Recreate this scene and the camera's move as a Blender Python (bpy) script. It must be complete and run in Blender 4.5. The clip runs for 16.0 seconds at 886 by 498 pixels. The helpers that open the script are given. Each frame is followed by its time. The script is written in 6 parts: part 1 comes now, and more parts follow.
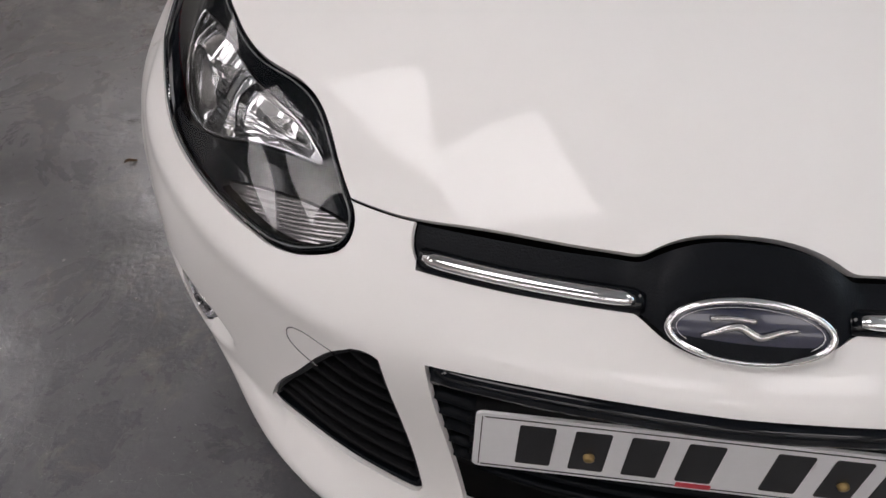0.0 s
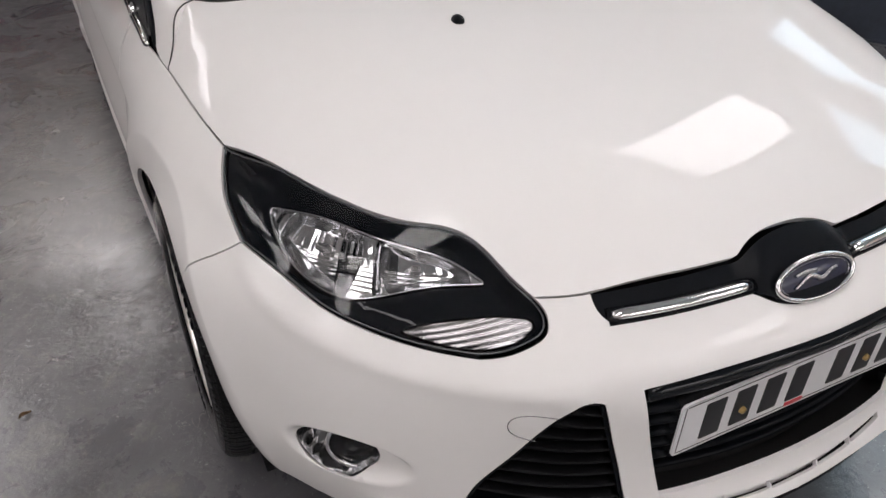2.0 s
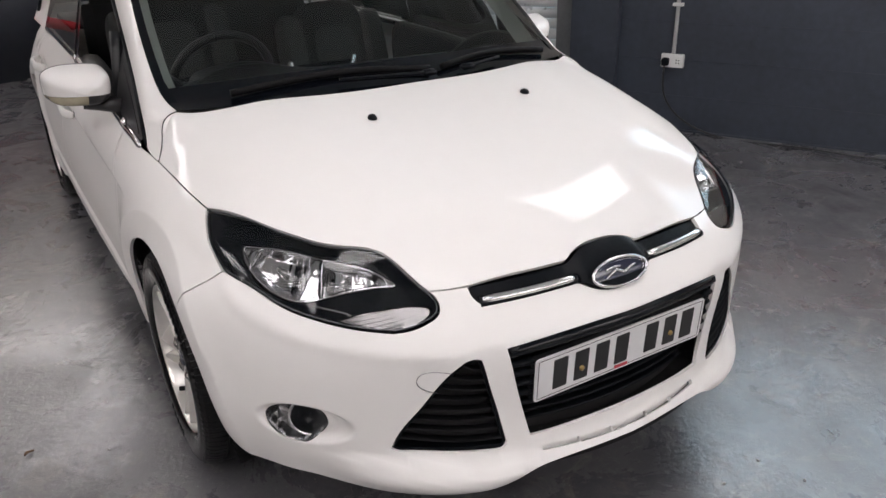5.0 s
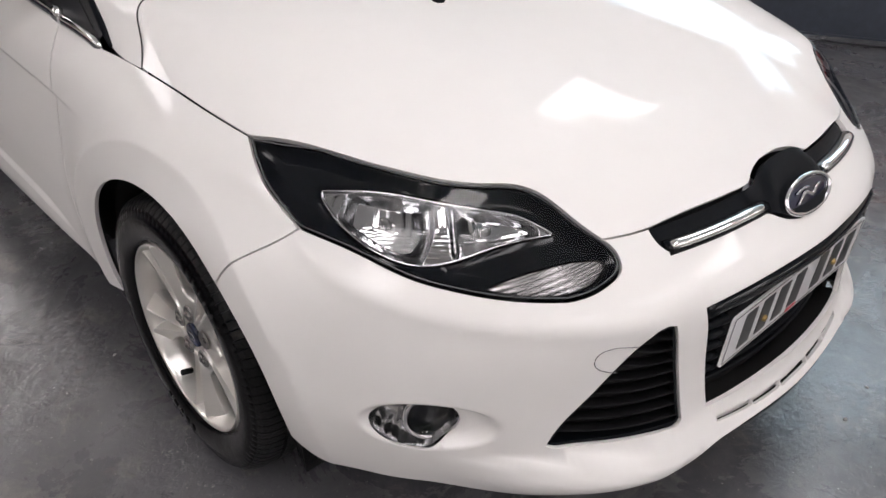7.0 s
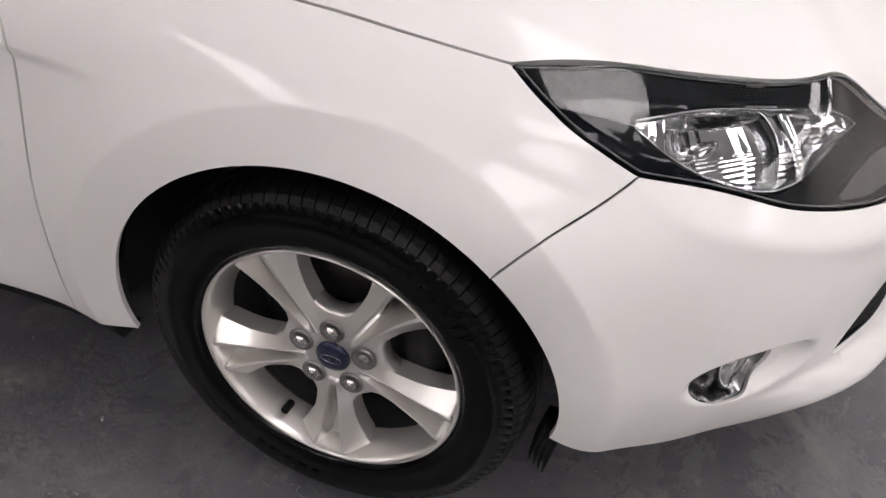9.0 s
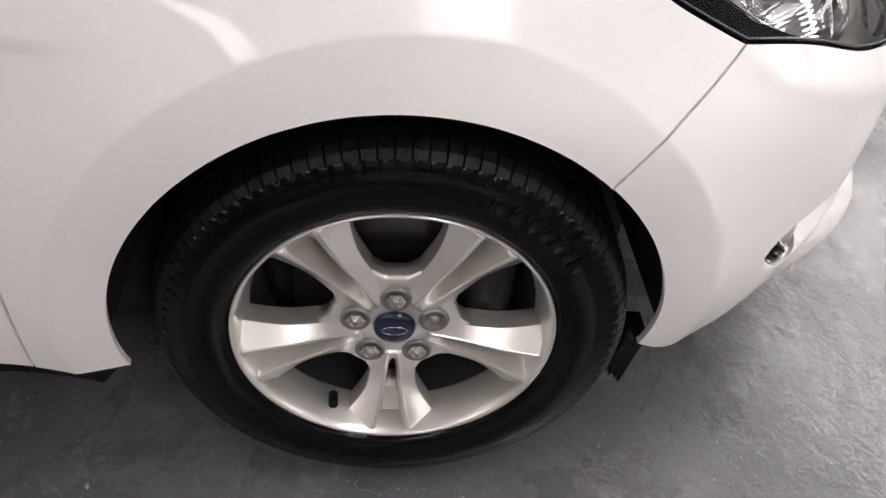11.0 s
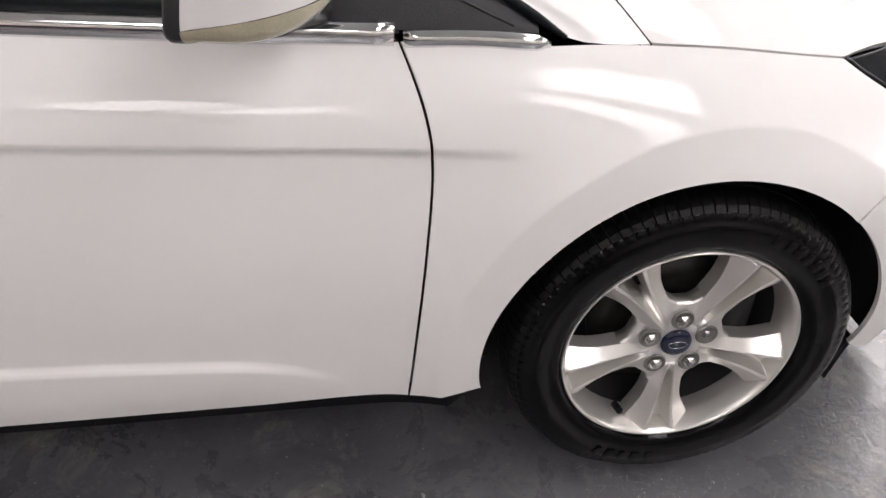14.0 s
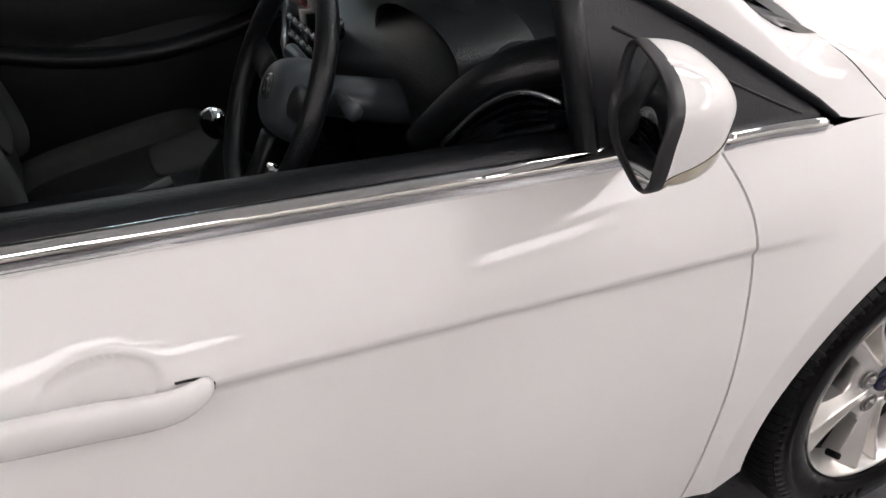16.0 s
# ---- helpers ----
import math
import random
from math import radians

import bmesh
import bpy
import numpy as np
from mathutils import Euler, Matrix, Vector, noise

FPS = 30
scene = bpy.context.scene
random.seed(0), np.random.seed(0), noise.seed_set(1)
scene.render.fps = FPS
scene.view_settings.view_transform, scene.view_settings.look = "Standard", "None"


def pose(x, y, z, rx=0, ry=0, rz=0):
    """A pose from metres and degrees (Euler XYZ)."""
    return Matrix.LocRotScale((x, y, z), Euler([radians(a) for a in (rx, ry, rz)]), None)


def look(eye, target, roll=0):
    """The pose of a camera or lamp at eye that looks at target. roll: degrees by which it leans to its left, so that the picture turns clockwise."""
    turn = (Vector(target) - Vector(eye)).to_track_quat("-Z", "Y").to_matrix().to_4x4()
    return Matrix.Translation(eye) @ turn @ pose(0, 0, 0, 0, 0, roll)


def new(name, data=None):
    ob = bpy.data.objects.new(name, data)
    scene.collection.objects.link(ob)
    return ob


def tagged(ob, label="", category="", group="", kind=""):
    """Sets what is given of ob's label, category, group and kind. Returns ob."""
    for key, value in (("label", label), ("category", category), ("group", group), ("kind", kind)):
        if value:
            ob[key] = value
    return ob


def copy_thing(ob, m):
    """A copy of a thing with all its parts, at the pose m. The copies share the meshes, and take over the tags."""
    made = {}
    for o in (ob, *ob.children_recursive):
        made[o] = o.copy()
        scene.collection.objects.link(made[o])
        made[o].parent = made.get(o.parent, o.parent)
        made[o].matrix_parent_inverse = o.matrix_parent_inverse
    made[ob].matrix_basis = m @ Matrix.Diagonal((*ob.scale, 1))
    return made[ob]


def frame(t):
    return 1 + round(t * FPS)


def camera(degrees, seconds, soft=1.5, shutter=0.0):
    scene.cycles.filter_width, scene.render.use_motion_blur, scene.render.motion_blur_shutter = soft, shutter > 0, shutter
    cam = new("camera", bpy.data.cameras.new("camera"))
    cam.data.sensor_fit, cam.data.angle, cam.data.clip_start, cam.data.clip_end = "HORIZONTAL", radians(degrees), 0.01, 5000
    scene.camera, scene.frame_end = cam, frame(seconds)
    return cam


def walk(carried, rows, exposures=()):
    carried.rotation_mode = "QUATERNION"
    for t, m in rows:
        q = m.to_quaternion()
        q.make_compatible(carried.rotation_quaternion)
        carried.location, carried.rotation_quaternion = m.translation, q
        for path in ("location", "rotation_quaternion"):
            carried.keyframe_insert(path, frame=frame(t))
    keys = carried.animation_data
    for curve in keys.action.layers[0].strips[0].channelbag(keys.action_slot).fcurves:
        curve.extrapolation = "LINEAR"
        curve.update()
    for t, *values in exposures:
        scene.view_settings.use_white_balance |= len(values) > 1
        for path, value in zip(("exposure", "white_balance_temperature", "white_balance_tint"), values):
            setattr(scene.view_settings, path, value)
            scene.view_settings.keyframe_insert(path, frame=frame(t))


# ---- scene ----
cam = camera(60.0, 16.0)
PATH = [
    (0, (-0.255, -0.483, 1.238), (-0.393, 0.996, -0.1), 1.9),
    (0.5, (-0.44, -0.544, 1.275), (-0.351, 0.957, -0.044), 2.3),
    (1, (-0.644, -0.657, 1.311), (-0.326, 0.86, 0.047), 2.0),
    (1.5, (-0.803, -0.578, 1.293), (-0.245, 0.928, 0.102), 0.6),
    (2, (-0.931, -0.558, 1.359), (-0.197, 0.95, 0.27), -0.5),
    (2.5, (-1.108, -0.691, 1.434), (-0.254, 0.837, 0.466), -1.3),
    (3, (-1.169, -0.846, 1.493), (-0.258, 0.714, 0.635), -1.3),
    (3.5, (-1.133, -1.061, 1.515), (-0.214, 0.531, 0.726), -1.0),
    (3.7, (-1.129, -1.118, 1.508), (-0.214, 0.486, 0.739), -1.1),
    (6, (-1.216, -0.864, 1.42), (-0.208, 0.589, 0.484), -1.2),
    (6.5, (-1.303, -0.655, 1.394), (-0.234, 0.706, 0.391), -0.5),
    (7, (-1.304, -0.39, 1.316), (-0.147, 0.846, 0.251), 0.9),
    (7.5, (-1.325, -0.150, 1.285), (-0.074, 0.923, 0.152), 2.6),
    (8, (-1.475, 0.091, 1.267), (-0.127, 0.956, 0.069), 4.4),
    (8.5, (-1.542, 0.303, 1.206), (-0.106, 0.957, -0.023), 5.0),
    (9, (-1.559, 0.51, 1.169), (-0.045, 0.939, -0.066), 5.7),
    (9.5, (-1.677, 0.679, 1.182), (-0.116, 0.88, -0.053), 5.5),
    (11.8, (-1.452, 0.920, 1.018), (0.019, 0.686, -0.325), 6.3),
    (12, (-1.452, 0.923, 1.025), (0.019, 0.686, -0.310), 6.2),
    (12.5, (-1.497, 0.958, 1.065), (-0.011, 0.73, -0.255), 5.5),
    (13, (-1.633, 1.091, 1.124), (-0.087, 0.889, -0.127), 4.2),
    (13.5, (-1.792, 1.297, 1.196), (-0.19, 1.096, 0.016), 2.9),
    (14, (-1.776, 1.419, 1.213), (-0.157, 1.204, 0.058), 1.8),
    (14.5, (-1.665, 1.601, 1.211), (-0.028, 1.279, 0.108), 0.9),
    (15, (-1.618, 1.759, 1.223), (0.008, 1.31, 0.149), 0.3),
    (15.5, (-1.58, 1.987, 1.26), (0.014, 1.394, 0.207), -0.5),
    (16, (-1.479, 2.056, 1.25), (0.087, 1.352, 0.224), -1.0),
]
exposure_rows = [(0.0, -0.85), (1.0, -0.79), (2.0, -0.68), (3.7, -0.54), (6.0, -0.44), (8.0, -0.42), (9.5, -0.22), (12.0, 0.02), (14.0, 0.06), (16.0, 0.13)]
walk(cam, [(t, look(eye, target, roll)) for t, eye, target, roll in PATH], exposure_rows)

# ---- light: strip panels in the ceiling, daylight through high windows ----
world = bpy.data.worlds.new("world")
scene.world = world
world.use_nodes = True
wn = world.node_tree.nodes
sky = wn.new("ShaderNodeTexSky")
sky.sky_type, sky.sun_disc, sky.sun_elevation, sky.sun_rotation = "NISHITA", False, radians(40), radians(120)
world.node_tree.links.new(sky.outputs[0], wn["Background"].inputs[0])
wn["Background"].inputs[1].default_value = 0.12

ROOM_TURN = radians(29.0)
E1 = Vector((math.cos(ROOM_TURN), math.sin(ROOM_TURN), 0))
E2 = Vector((-math.sin(ROOM_TURN), math.cos(ROOM_TURN), 0))
LAMP_Z = 3.0

# ---- materials ----


def material(name, colour, rough=0.5, metal=0.0, coat=0.0, spec=0.5, vary=0.0, scale=6.0, bump=0.0, bump_scale=60.0, rough_vary=0.0, colour2=None):
    """A principled surface with variation in colour and gloss at two sizes, and fine relief."""
    m = bpy.data.materials.new(name)
    m.use_nodes = True
    n, l = m.node_tree.nodes, m.node_tree.links
    b = n["Principled BSDF"]
    b.inputs["Base Color"].default_value = (*colour, 1)
    b.inputs["Roughness"].default_value, b.inputs["Metallic"].default_value = rough, metal
    b.inputs["Coat Weight"].default_value, b.inputs["Coat Roughness"].default_value = coat, 0.015
    b.inputs["Specular IOR Level"].default_value = spec
    if not (vary or bump or rough_vary):
        return m
    co = n.new("ShaderNodeTexCoord")
    if vary or rough_vary:
        big, small = n.new("ShaderNodeTexNoise"), n.new("ShaderNodeTexNoise")
        for t, s, d in ((big, scale, 4), (small, scale * 9, 6)):
            t.inputs["Scale"].default_value, t.inputs["Detail"].default_value = s, d
            l.new(co.outputs["Object"], t.inputs["Vector"])
        both = n.new("ShaderNodeMix")
        both.inputs[0].default_value = 0.45
        l.new(big.outputs["Fac"], both.inputs[2])
        l.new(small.outputs["Fac"], both.inputs[3])
        if vary:
            ramp = n.new("ShaderNodeValToRGB")
            ramp.color_ramp.elements[0].position, ramp.color_ramp.elements[1].position = 0.3, 0.7
            ramp.color_ramp.elements[0].color = (*[c * (1 - vary) for c in colour], 1)
            ramp.color_ramp.elements[1].color = (*(colour2 or [min(1, c * (1 + vary)) for c in colour]), 1)
            l.new(both.outputs[0], ramp.inputs[0])
            l.new(ramp.outputs[0], b.inputs["Base Color"])
        if rough_vary:
            r = n.new("ShaderNodeMapRange")
            r.inputs["From Min"].default_value, r.inputs["From Max"].default_value = 0.3, 0.7
            r.inputs["To Min"].default_value, r.inputs["To Max"].default_value = max(0.02, rough - rough_vary), rough + rough_vary
            l.new(both.outputs[0], r.inputs[0])
            l.new(r.outputs[0], b.inputs["Roughness"])
    if bump:
        t, bp = n.new("ShaderNodeTexNoise"), n.new("ShaderNodeBump")
        t.inputs["Scale"].default_value, t.inputs["Detail"].default_value = bump_scale, 5
        l.new(co.outputs["Object"], t.inputs["Vector"])
        bp.inputs["Strength"].default_value, bp.inputs["Distance"].default_value = min(1, bump * 100), 0.004
        l.new(t.outputs["Fac"], bp.inputs["Height"])
        l.new(bp.outputs[0], b.inputs["Normal"])
    return m


def glass(name, tint=(1, 1, 1), ior=1.5):
    """A thin clear pane: see-through, with a sheen that grows towards grazing."""
    m = bpy.data.materials.new(name)
    m.use_nodes = True
    n, l = m.node_tree.nodes, m.node_tree.links
    n.remove(n["Principled BSDF"])
    t, g, f, mix = n.new("ShaderNodeBsdfTransparent"), n.new("ShaderNodeBsdfGlossy"), n.new("ShaderNodeFresnel"), n.new("ShaderNodeMixShader")
    t.inputs[0].default_value, g.inputs["Roughness"].default_value, f.inputs[0].default_value = (*tint, 1), 0.01, ior
    l.new(f.outputs[0], mix.inputs[0])
    l.new(t.outputs[0], mix.inputs[1])
    l.new(g.outputs[0], mix.inputs[2])
    l.new(mix.outputs[0], n["Material Output"].inputs[0])
    return m


def glow(name, colour, strength):
    m = bpy.data.materials.new(name)
    m.use_nodes = True
    n = m.node_tree.nodes
    e = n.new("ShaderNodeEmission")
    e.inputs[0].default_value, e.inputs[1].default_value = (*colour, 1), strength
    m.node_tree.links.new(e.outputs[0], n["Material Output"].inputs[0])
    return m


WHITE = material("white_car_paint", (0.83, 0.815, 0.80), 0.9, coat=0.62, spec=0.0, vary=0.012, scale=2.0)
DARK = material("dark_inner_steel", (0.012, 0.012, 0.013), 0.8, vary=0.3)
BLACK_GLOSS = material("gloss_black_plastic", (0.003, 0.004, 0.006), 0.10, spec=0.28, vary=0.2)
BLACK_SATIN = material("satin_black_plastic", (0.004, 0.005, 0.007), 0.40, spec=0.12, vary=0.25, bump=0.002, bump_scale=400)
BLACK_MATT = material("matt_black_plastic", (0.005, 0.005, 0.006), 0.55, spec=0.14, vary=0.25, bump=0.003, bump_scale=300)
CHROME = material("polished_chrome", (0.82, 0.82, 0.83), 0.06, metal=1.0, vary=0.05, scale=20)
DULL_CHROME = material("lamp_reflector_chrome", (0.66, 0.66, 0.67), 0.09, metal=1.0, rough_vary=0.04, scale=12)
RUBBER = material("tyre_rubber", (0.0025, 0.0025, 0.003), 0.11, spec=0.16, vary=0.3, scale=9, rough_vary=0.05, bump=0.004, bump_scale=38)
TREAD = material("worn_tread_rubber", (0.0045, 0.0045, 0.005), 0.38, spec=0.21, vary=0.5, scale=14, bump=0.004, bump_scale=200)
# the wheel's alloy darkened: shade in the nut pockets, put into the colour
SHADED_ALLOY = material("alloy_painted_shade", (0.24, 0.235, 0.225), 0.42, metal=0.7, vary=0.15, scale=30)
ALLOY = material("silver_alloy_paint", (0.78, 0.76, 0.73), 0.29, metal=0.74, coat=0.0, vary=0.02, scale=8)
STEEL = material("bright_steel", (0.55, 0.54, 0.53), 0.24, metal=1.0, vary=0.15, scale=30)
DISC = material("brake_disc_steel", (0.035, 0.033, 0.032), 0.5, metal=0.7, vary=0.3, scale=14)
BLUE = material("deep_blue_enamel", (0.004, 0.008, 0.036), 0.2, coat=0.25, vary=0.1, scale=20)
LENS = glass("clear_lamp_lens", (0.97, 0.975, 0.98), 1.46)
PANE = glass("tinted_window_glass", (0.84, 0.88, 0.87), 1.6)
SCREEN = glass("windscreen_glass", (0.70, 0.76, 0.75))
RIBBED = material("ribbed_clear_plastic", (0.34, 0.33, 0.33), 0.16, spec=0.8, metal=0.8, vary=0.1, scale=30)
PLATE = material("plate_white", (0.80, 0.80, 0.81), 0.28, coat=0.6, vary=0.03, scale=12)
INK = material("plate_black", (0.01, 0.01, 0.011), 0.3, vary=0.1)
RED_INK = material("dealer_red", (0.55, 0.03, 0.05), 0.35, vary=0.1)
BRASS = material("brass_screw", (0.45, 0.32, 0.14), 0.35, metal=1.0, vary=0.2, scale=90)
AMBER = material("smoked_indicator_lens", (0.42, 0.38, 0.27), 0.12, coat=0.8, vary=0.15, scale=40)
LENS_EDGE = material("dull_lens_edge", (0.10, 0.105, 0.11), 0.25, spec=0.6, vary=0.1, scale=30)
SATIN_CHROME = material("satin_grey_chrome", (0.30, 0.30, 0.31), 0.22, metal=0.95, vary=0.1, scale=20)
MIRROR = material("mirror_glass", (0.85, 0.86, 0.86), 0.01, metal=1.0)

# ---- helpers for meshes ----


def mesh_of(bm, name, smooth=True):
    me = bpy.data.meshes.new(name)
    bm.to_mesh(me)
    bm.free()
    for p in me.polygons:
        p.use_smooth = smooth
    return me


def part(name, shape, mat, parent=None, label="", m=None, smooth=True):
    """Links a bmesh or mesh as one object, under a thing or a part where one is given."""
    me = shape if isinstance(shape, bpy.types.Mesh) else mesh_of(shape, name, smooth)
    if not me.materials:
        me.materials.append(mat)
    ob = new(name, me)
    ob.parent = parent
    if m is not None:
        ob.matrix_local = m
    return tagged(ob, label)


def thing(name, label, category, at=(0, 0, 0), group="", kind=""):
    ob = new(name)
    ob.location = at
    return tagged(ob, label, category, group, kind)


def grid_bm(fn, nu, nv, close_u=False, close_v=False):
    """A sheet of fn(u, v), u and v from 0 to 1."""
    bm = bmesh.new()
    us = [i / nu for i in range(nu if close_u else nu + 1)]
    vs = [j / nv for j in range(nv if close_v else nv + 1)]
    rows = [[bm.verts.new(fn(u, v)) for v in vs] for u in us]
    for i in range(nu):
        for j in range(nv):
            a, b = rows[i], rows[(i + 1) % len(rows)]
            k = (j + 1) % len(vs)
            bm.faces.new((a[j], b[j], b[k], a[k]))
    bmesh.ops.recalc_face_normals(bm, faces=bm.faces)
    return bm


def lathe(profile, n=64, ripple=None):
    """Turns (axial x, radius) pairs round the x axis; closed if the ends agree."""
    bm = bmesh.new()
    rings = []
    for i in range(n):
        a = 2 * math.pi * i / n
        rings.append([bm.verts.new((x, (r + (ripple(i, j) if ripple else 0)) * math.cos(a), (r + (ripple(i, j) if ripple else 0)) * math.sin(a))) for j, (x, r) in enumerate(profile)])
    for i in range(n):
        a, b = rings[i], rings[(i + 1) % n]
        for j in range(len(profile) - 1):
            bm.faces.new((a[j], b[j], b[j + 1], a[j + 1]))
    bmesh.ops.remove_doubles(bm, verts=bm.verts, dist=1e-5)
    bmesh.ops.recalc_face_normals(bm, faces=bm.faces)
    return bm


def box(sx, sy, sz, bevel=0.0, segments=2, at=(0, 0, 0)):
    bm = bmesh.new()
    bmesh.ops.create_cube(bm, size=1, matrix=Matrix.Translation(at) @ Matrix.Diagonal((sx, sy, sz, 1)))
    if bevel:
        bmesh.ops.bevel(bm, geom=list(bm.edges), offset=bevel, segments=segments, affect="EDGES")
    return bm


def tube(points, radius, n=10, flat=1.0, taper=None, up=(0, 0, 1)):
    """A rod of round or flattened section along points, with closed ends."""
    bm = bmesh.new()
    pts = [Vector(p) for p in points]
    rings = []
    for i, p in enumerate(pts):
        d = (pts[min(i + 1, len(pts) - 1)] - pts[max(i - 1, 0)]).normalized()
        s = d.cross(Vector(up)).normalized()
        w = s.cross(d).normalized()
        r = radius * (taper(i / (len(pts) - 1)) if taper else 1)
        rings.append([bm.verts.new(p + s * r * math.cos(2 * math.pi * k / n) + w * r * flat * math.sin(2 * math.pi * k / n)) for k in range(n)])
    for a, b in zip(rings, rings[1:]):
        for k in range(n):
            bm.faces.new((a[k], a[(k + 1) % n], b[(k + 1) % n], b[k]))
    bm.faces.new(rings[0])
    bm.faces.new(rings[-1])
    bmesh.ops.recalc_face_normals(bm, faces=bm.faces)
    return bm


def run(points, step_size=0.02):
    """A smooth run through points (any dimension), evenly spaced."""
    p = np.array(points, float)
    if len(p) == 2:
        n = max(1, int(np.linalg.norm(p[1] - p[0]) / step_size))
        return [tuple(p[0] + (p[1] - p[0]) * i / n) for i in range(n + 1)]
    d = np.concatenate([[0], np.cumsum(np.linalg.norm(np.diff(p, axis=0), axis=1))])
    curves = [Curve(*zip(d, p[:, k])) for k in range(p.shape[1])]
    n = max(2, int(d[-1] / step_size))
    return [tuple(float(c(d[-1] * i / n)) for c in curves) for i in range(n + 1)]


# ---- body shape: one smooth surface, given by a plan curve, upright profiles and a bonnet height ----
class Curve:
    """A natural cubic spline through (x, y) pairs."""

    def __init__(self, *pairs):
        self.x, self.y = (np.array(c, float) for c in zip(*sorted(pairs)))
        n, h = len(self.x), np.diff(self.x)
        m, r = np.eye(n), np.zeros(n)
        for i in range(1, n - 1):
            m[i, i - 1:i + 2] = h[i - 1], 2 * (h[i - 1] + h[i]), h[i]
            r[i] = 6 * ((self.y[i + 1] - self.y[i]) / h[i] - (self.y[i] - self.y[i - 1]) / h[i - 1])
        self.k = np.linalg.solve(m, r)

    def __call__(self, v):
        v = np.clip(np.asarray(v, float), self.x[0], self.x[-1])
        i = np.clip(np.searchsorted(self.x, v) - 1, 0, len(self.x) - 2)
        h, k = self.x[i + 1] - self.x[i], self.k
        a, b = (self.x[i + 1] - v) / h, (v - self.x[i]) / h
        return a * self.y[i] + b * self.y[i + 1] + ((a ** 3 - a) * k[i] + (b ** 3 - b) * k[i + 1]) * h * h / 6


def step(lo, hi, v):
    s = np.clip((np.asarray(v, float) - lo) / (hi - lo), 0, 1)
    return s * s * (3 - 2 * s)


MID = 0.9       # the plan is polar round (0, MID), and straight behind it
PLAN = [(0, -0.005), (0.17, 0.008), (0.33, 0.045), (0.45, 0.095), (0.56, 0.16), (0.64, 0.22), (0.761, 0.352), (0.824, 0.482), (0.855, 0.64)]
FLANK = [(0.9, 0.872), (1.3, 0.868), (2.0, 0.878), (3.0, 0.878), (3.6, 0.868), (4.05, 0.80), (4.3, 0.68)]
polar = [(math.degrees(math.atan2(x, MID - y)), math.hypot(x, MID - y)) for x, y in PLAN]
REACH = Curve(*[(-a, r) for a, r in polar[1:4]], *polar, *[(90 + (y - MID) * 65.7, x) for y, x in FLANK])
FRONT = Curve((0.15, 0.06), (0.22, 0.01), (0.277, -0.032), (0.315, -0.012), (0.36, 0.0), (0.5, 0.0), (0.58, 0.0), (0.62, 0.016), (0.655, 0.05), (0.69, 0.09), (0.72, 0.128), (0.8, 0.25), (0.9, 0.41), (1.05, 0.66))
CORNER = Curve((0.15, 0.075), (0.264, 0.03), (0.35, 0.008), (0.42, 0.0), (0.55, 0.0), (0.6, 0.008), (0.65, 0.028), (0.708, 0.066), (0.75, 0.093), (0.8, 0.138), (0.9, 0.27))
SIDE = Curve((0.12, 0.065), (0.242, 0.034), (0.4, 0.012), (0.55, 0.0), (0.65, 0.004), (0.72, 0.014), (0.784, 0.033), (0.847, 0.076), (0.95, 0.17), (1.1, 0.34))
SPINE = Curve((-0.1, 0.60), (0.12, 0.735), (0.3, 0.811), (0.52, 0.873), (0.755, 0.922), (1.0, 0.957), (1.3, 0.985), (4.4, 0.99))
ROLL = Curve((0.0, 0.20), (0.4, 0.15), (0.66, 0.105), (1.0, 0.065), (1.3, 0.05), (4.4, 0.05))
HUB_Y, HUB_Z, BASE = 0.874, 0.31, 2.648


def crease_z(y):
    return 0.718 + 0.048 * (y - 1.31)


SWAGE = Curve((1.30, 0.24), (1.43, 0.285), (1.55, 0.337), (1.68, 0.358), (1.87, 0.369), (2.05, 0.375), (4.4, 0.40))


def swage_z(y):
    return SWAGE(y)


CREST = Curve((20, 0.583), (30, 0.588), (40, 0.602), (50, 0.628), (58, 0.662), (66, 0.71))


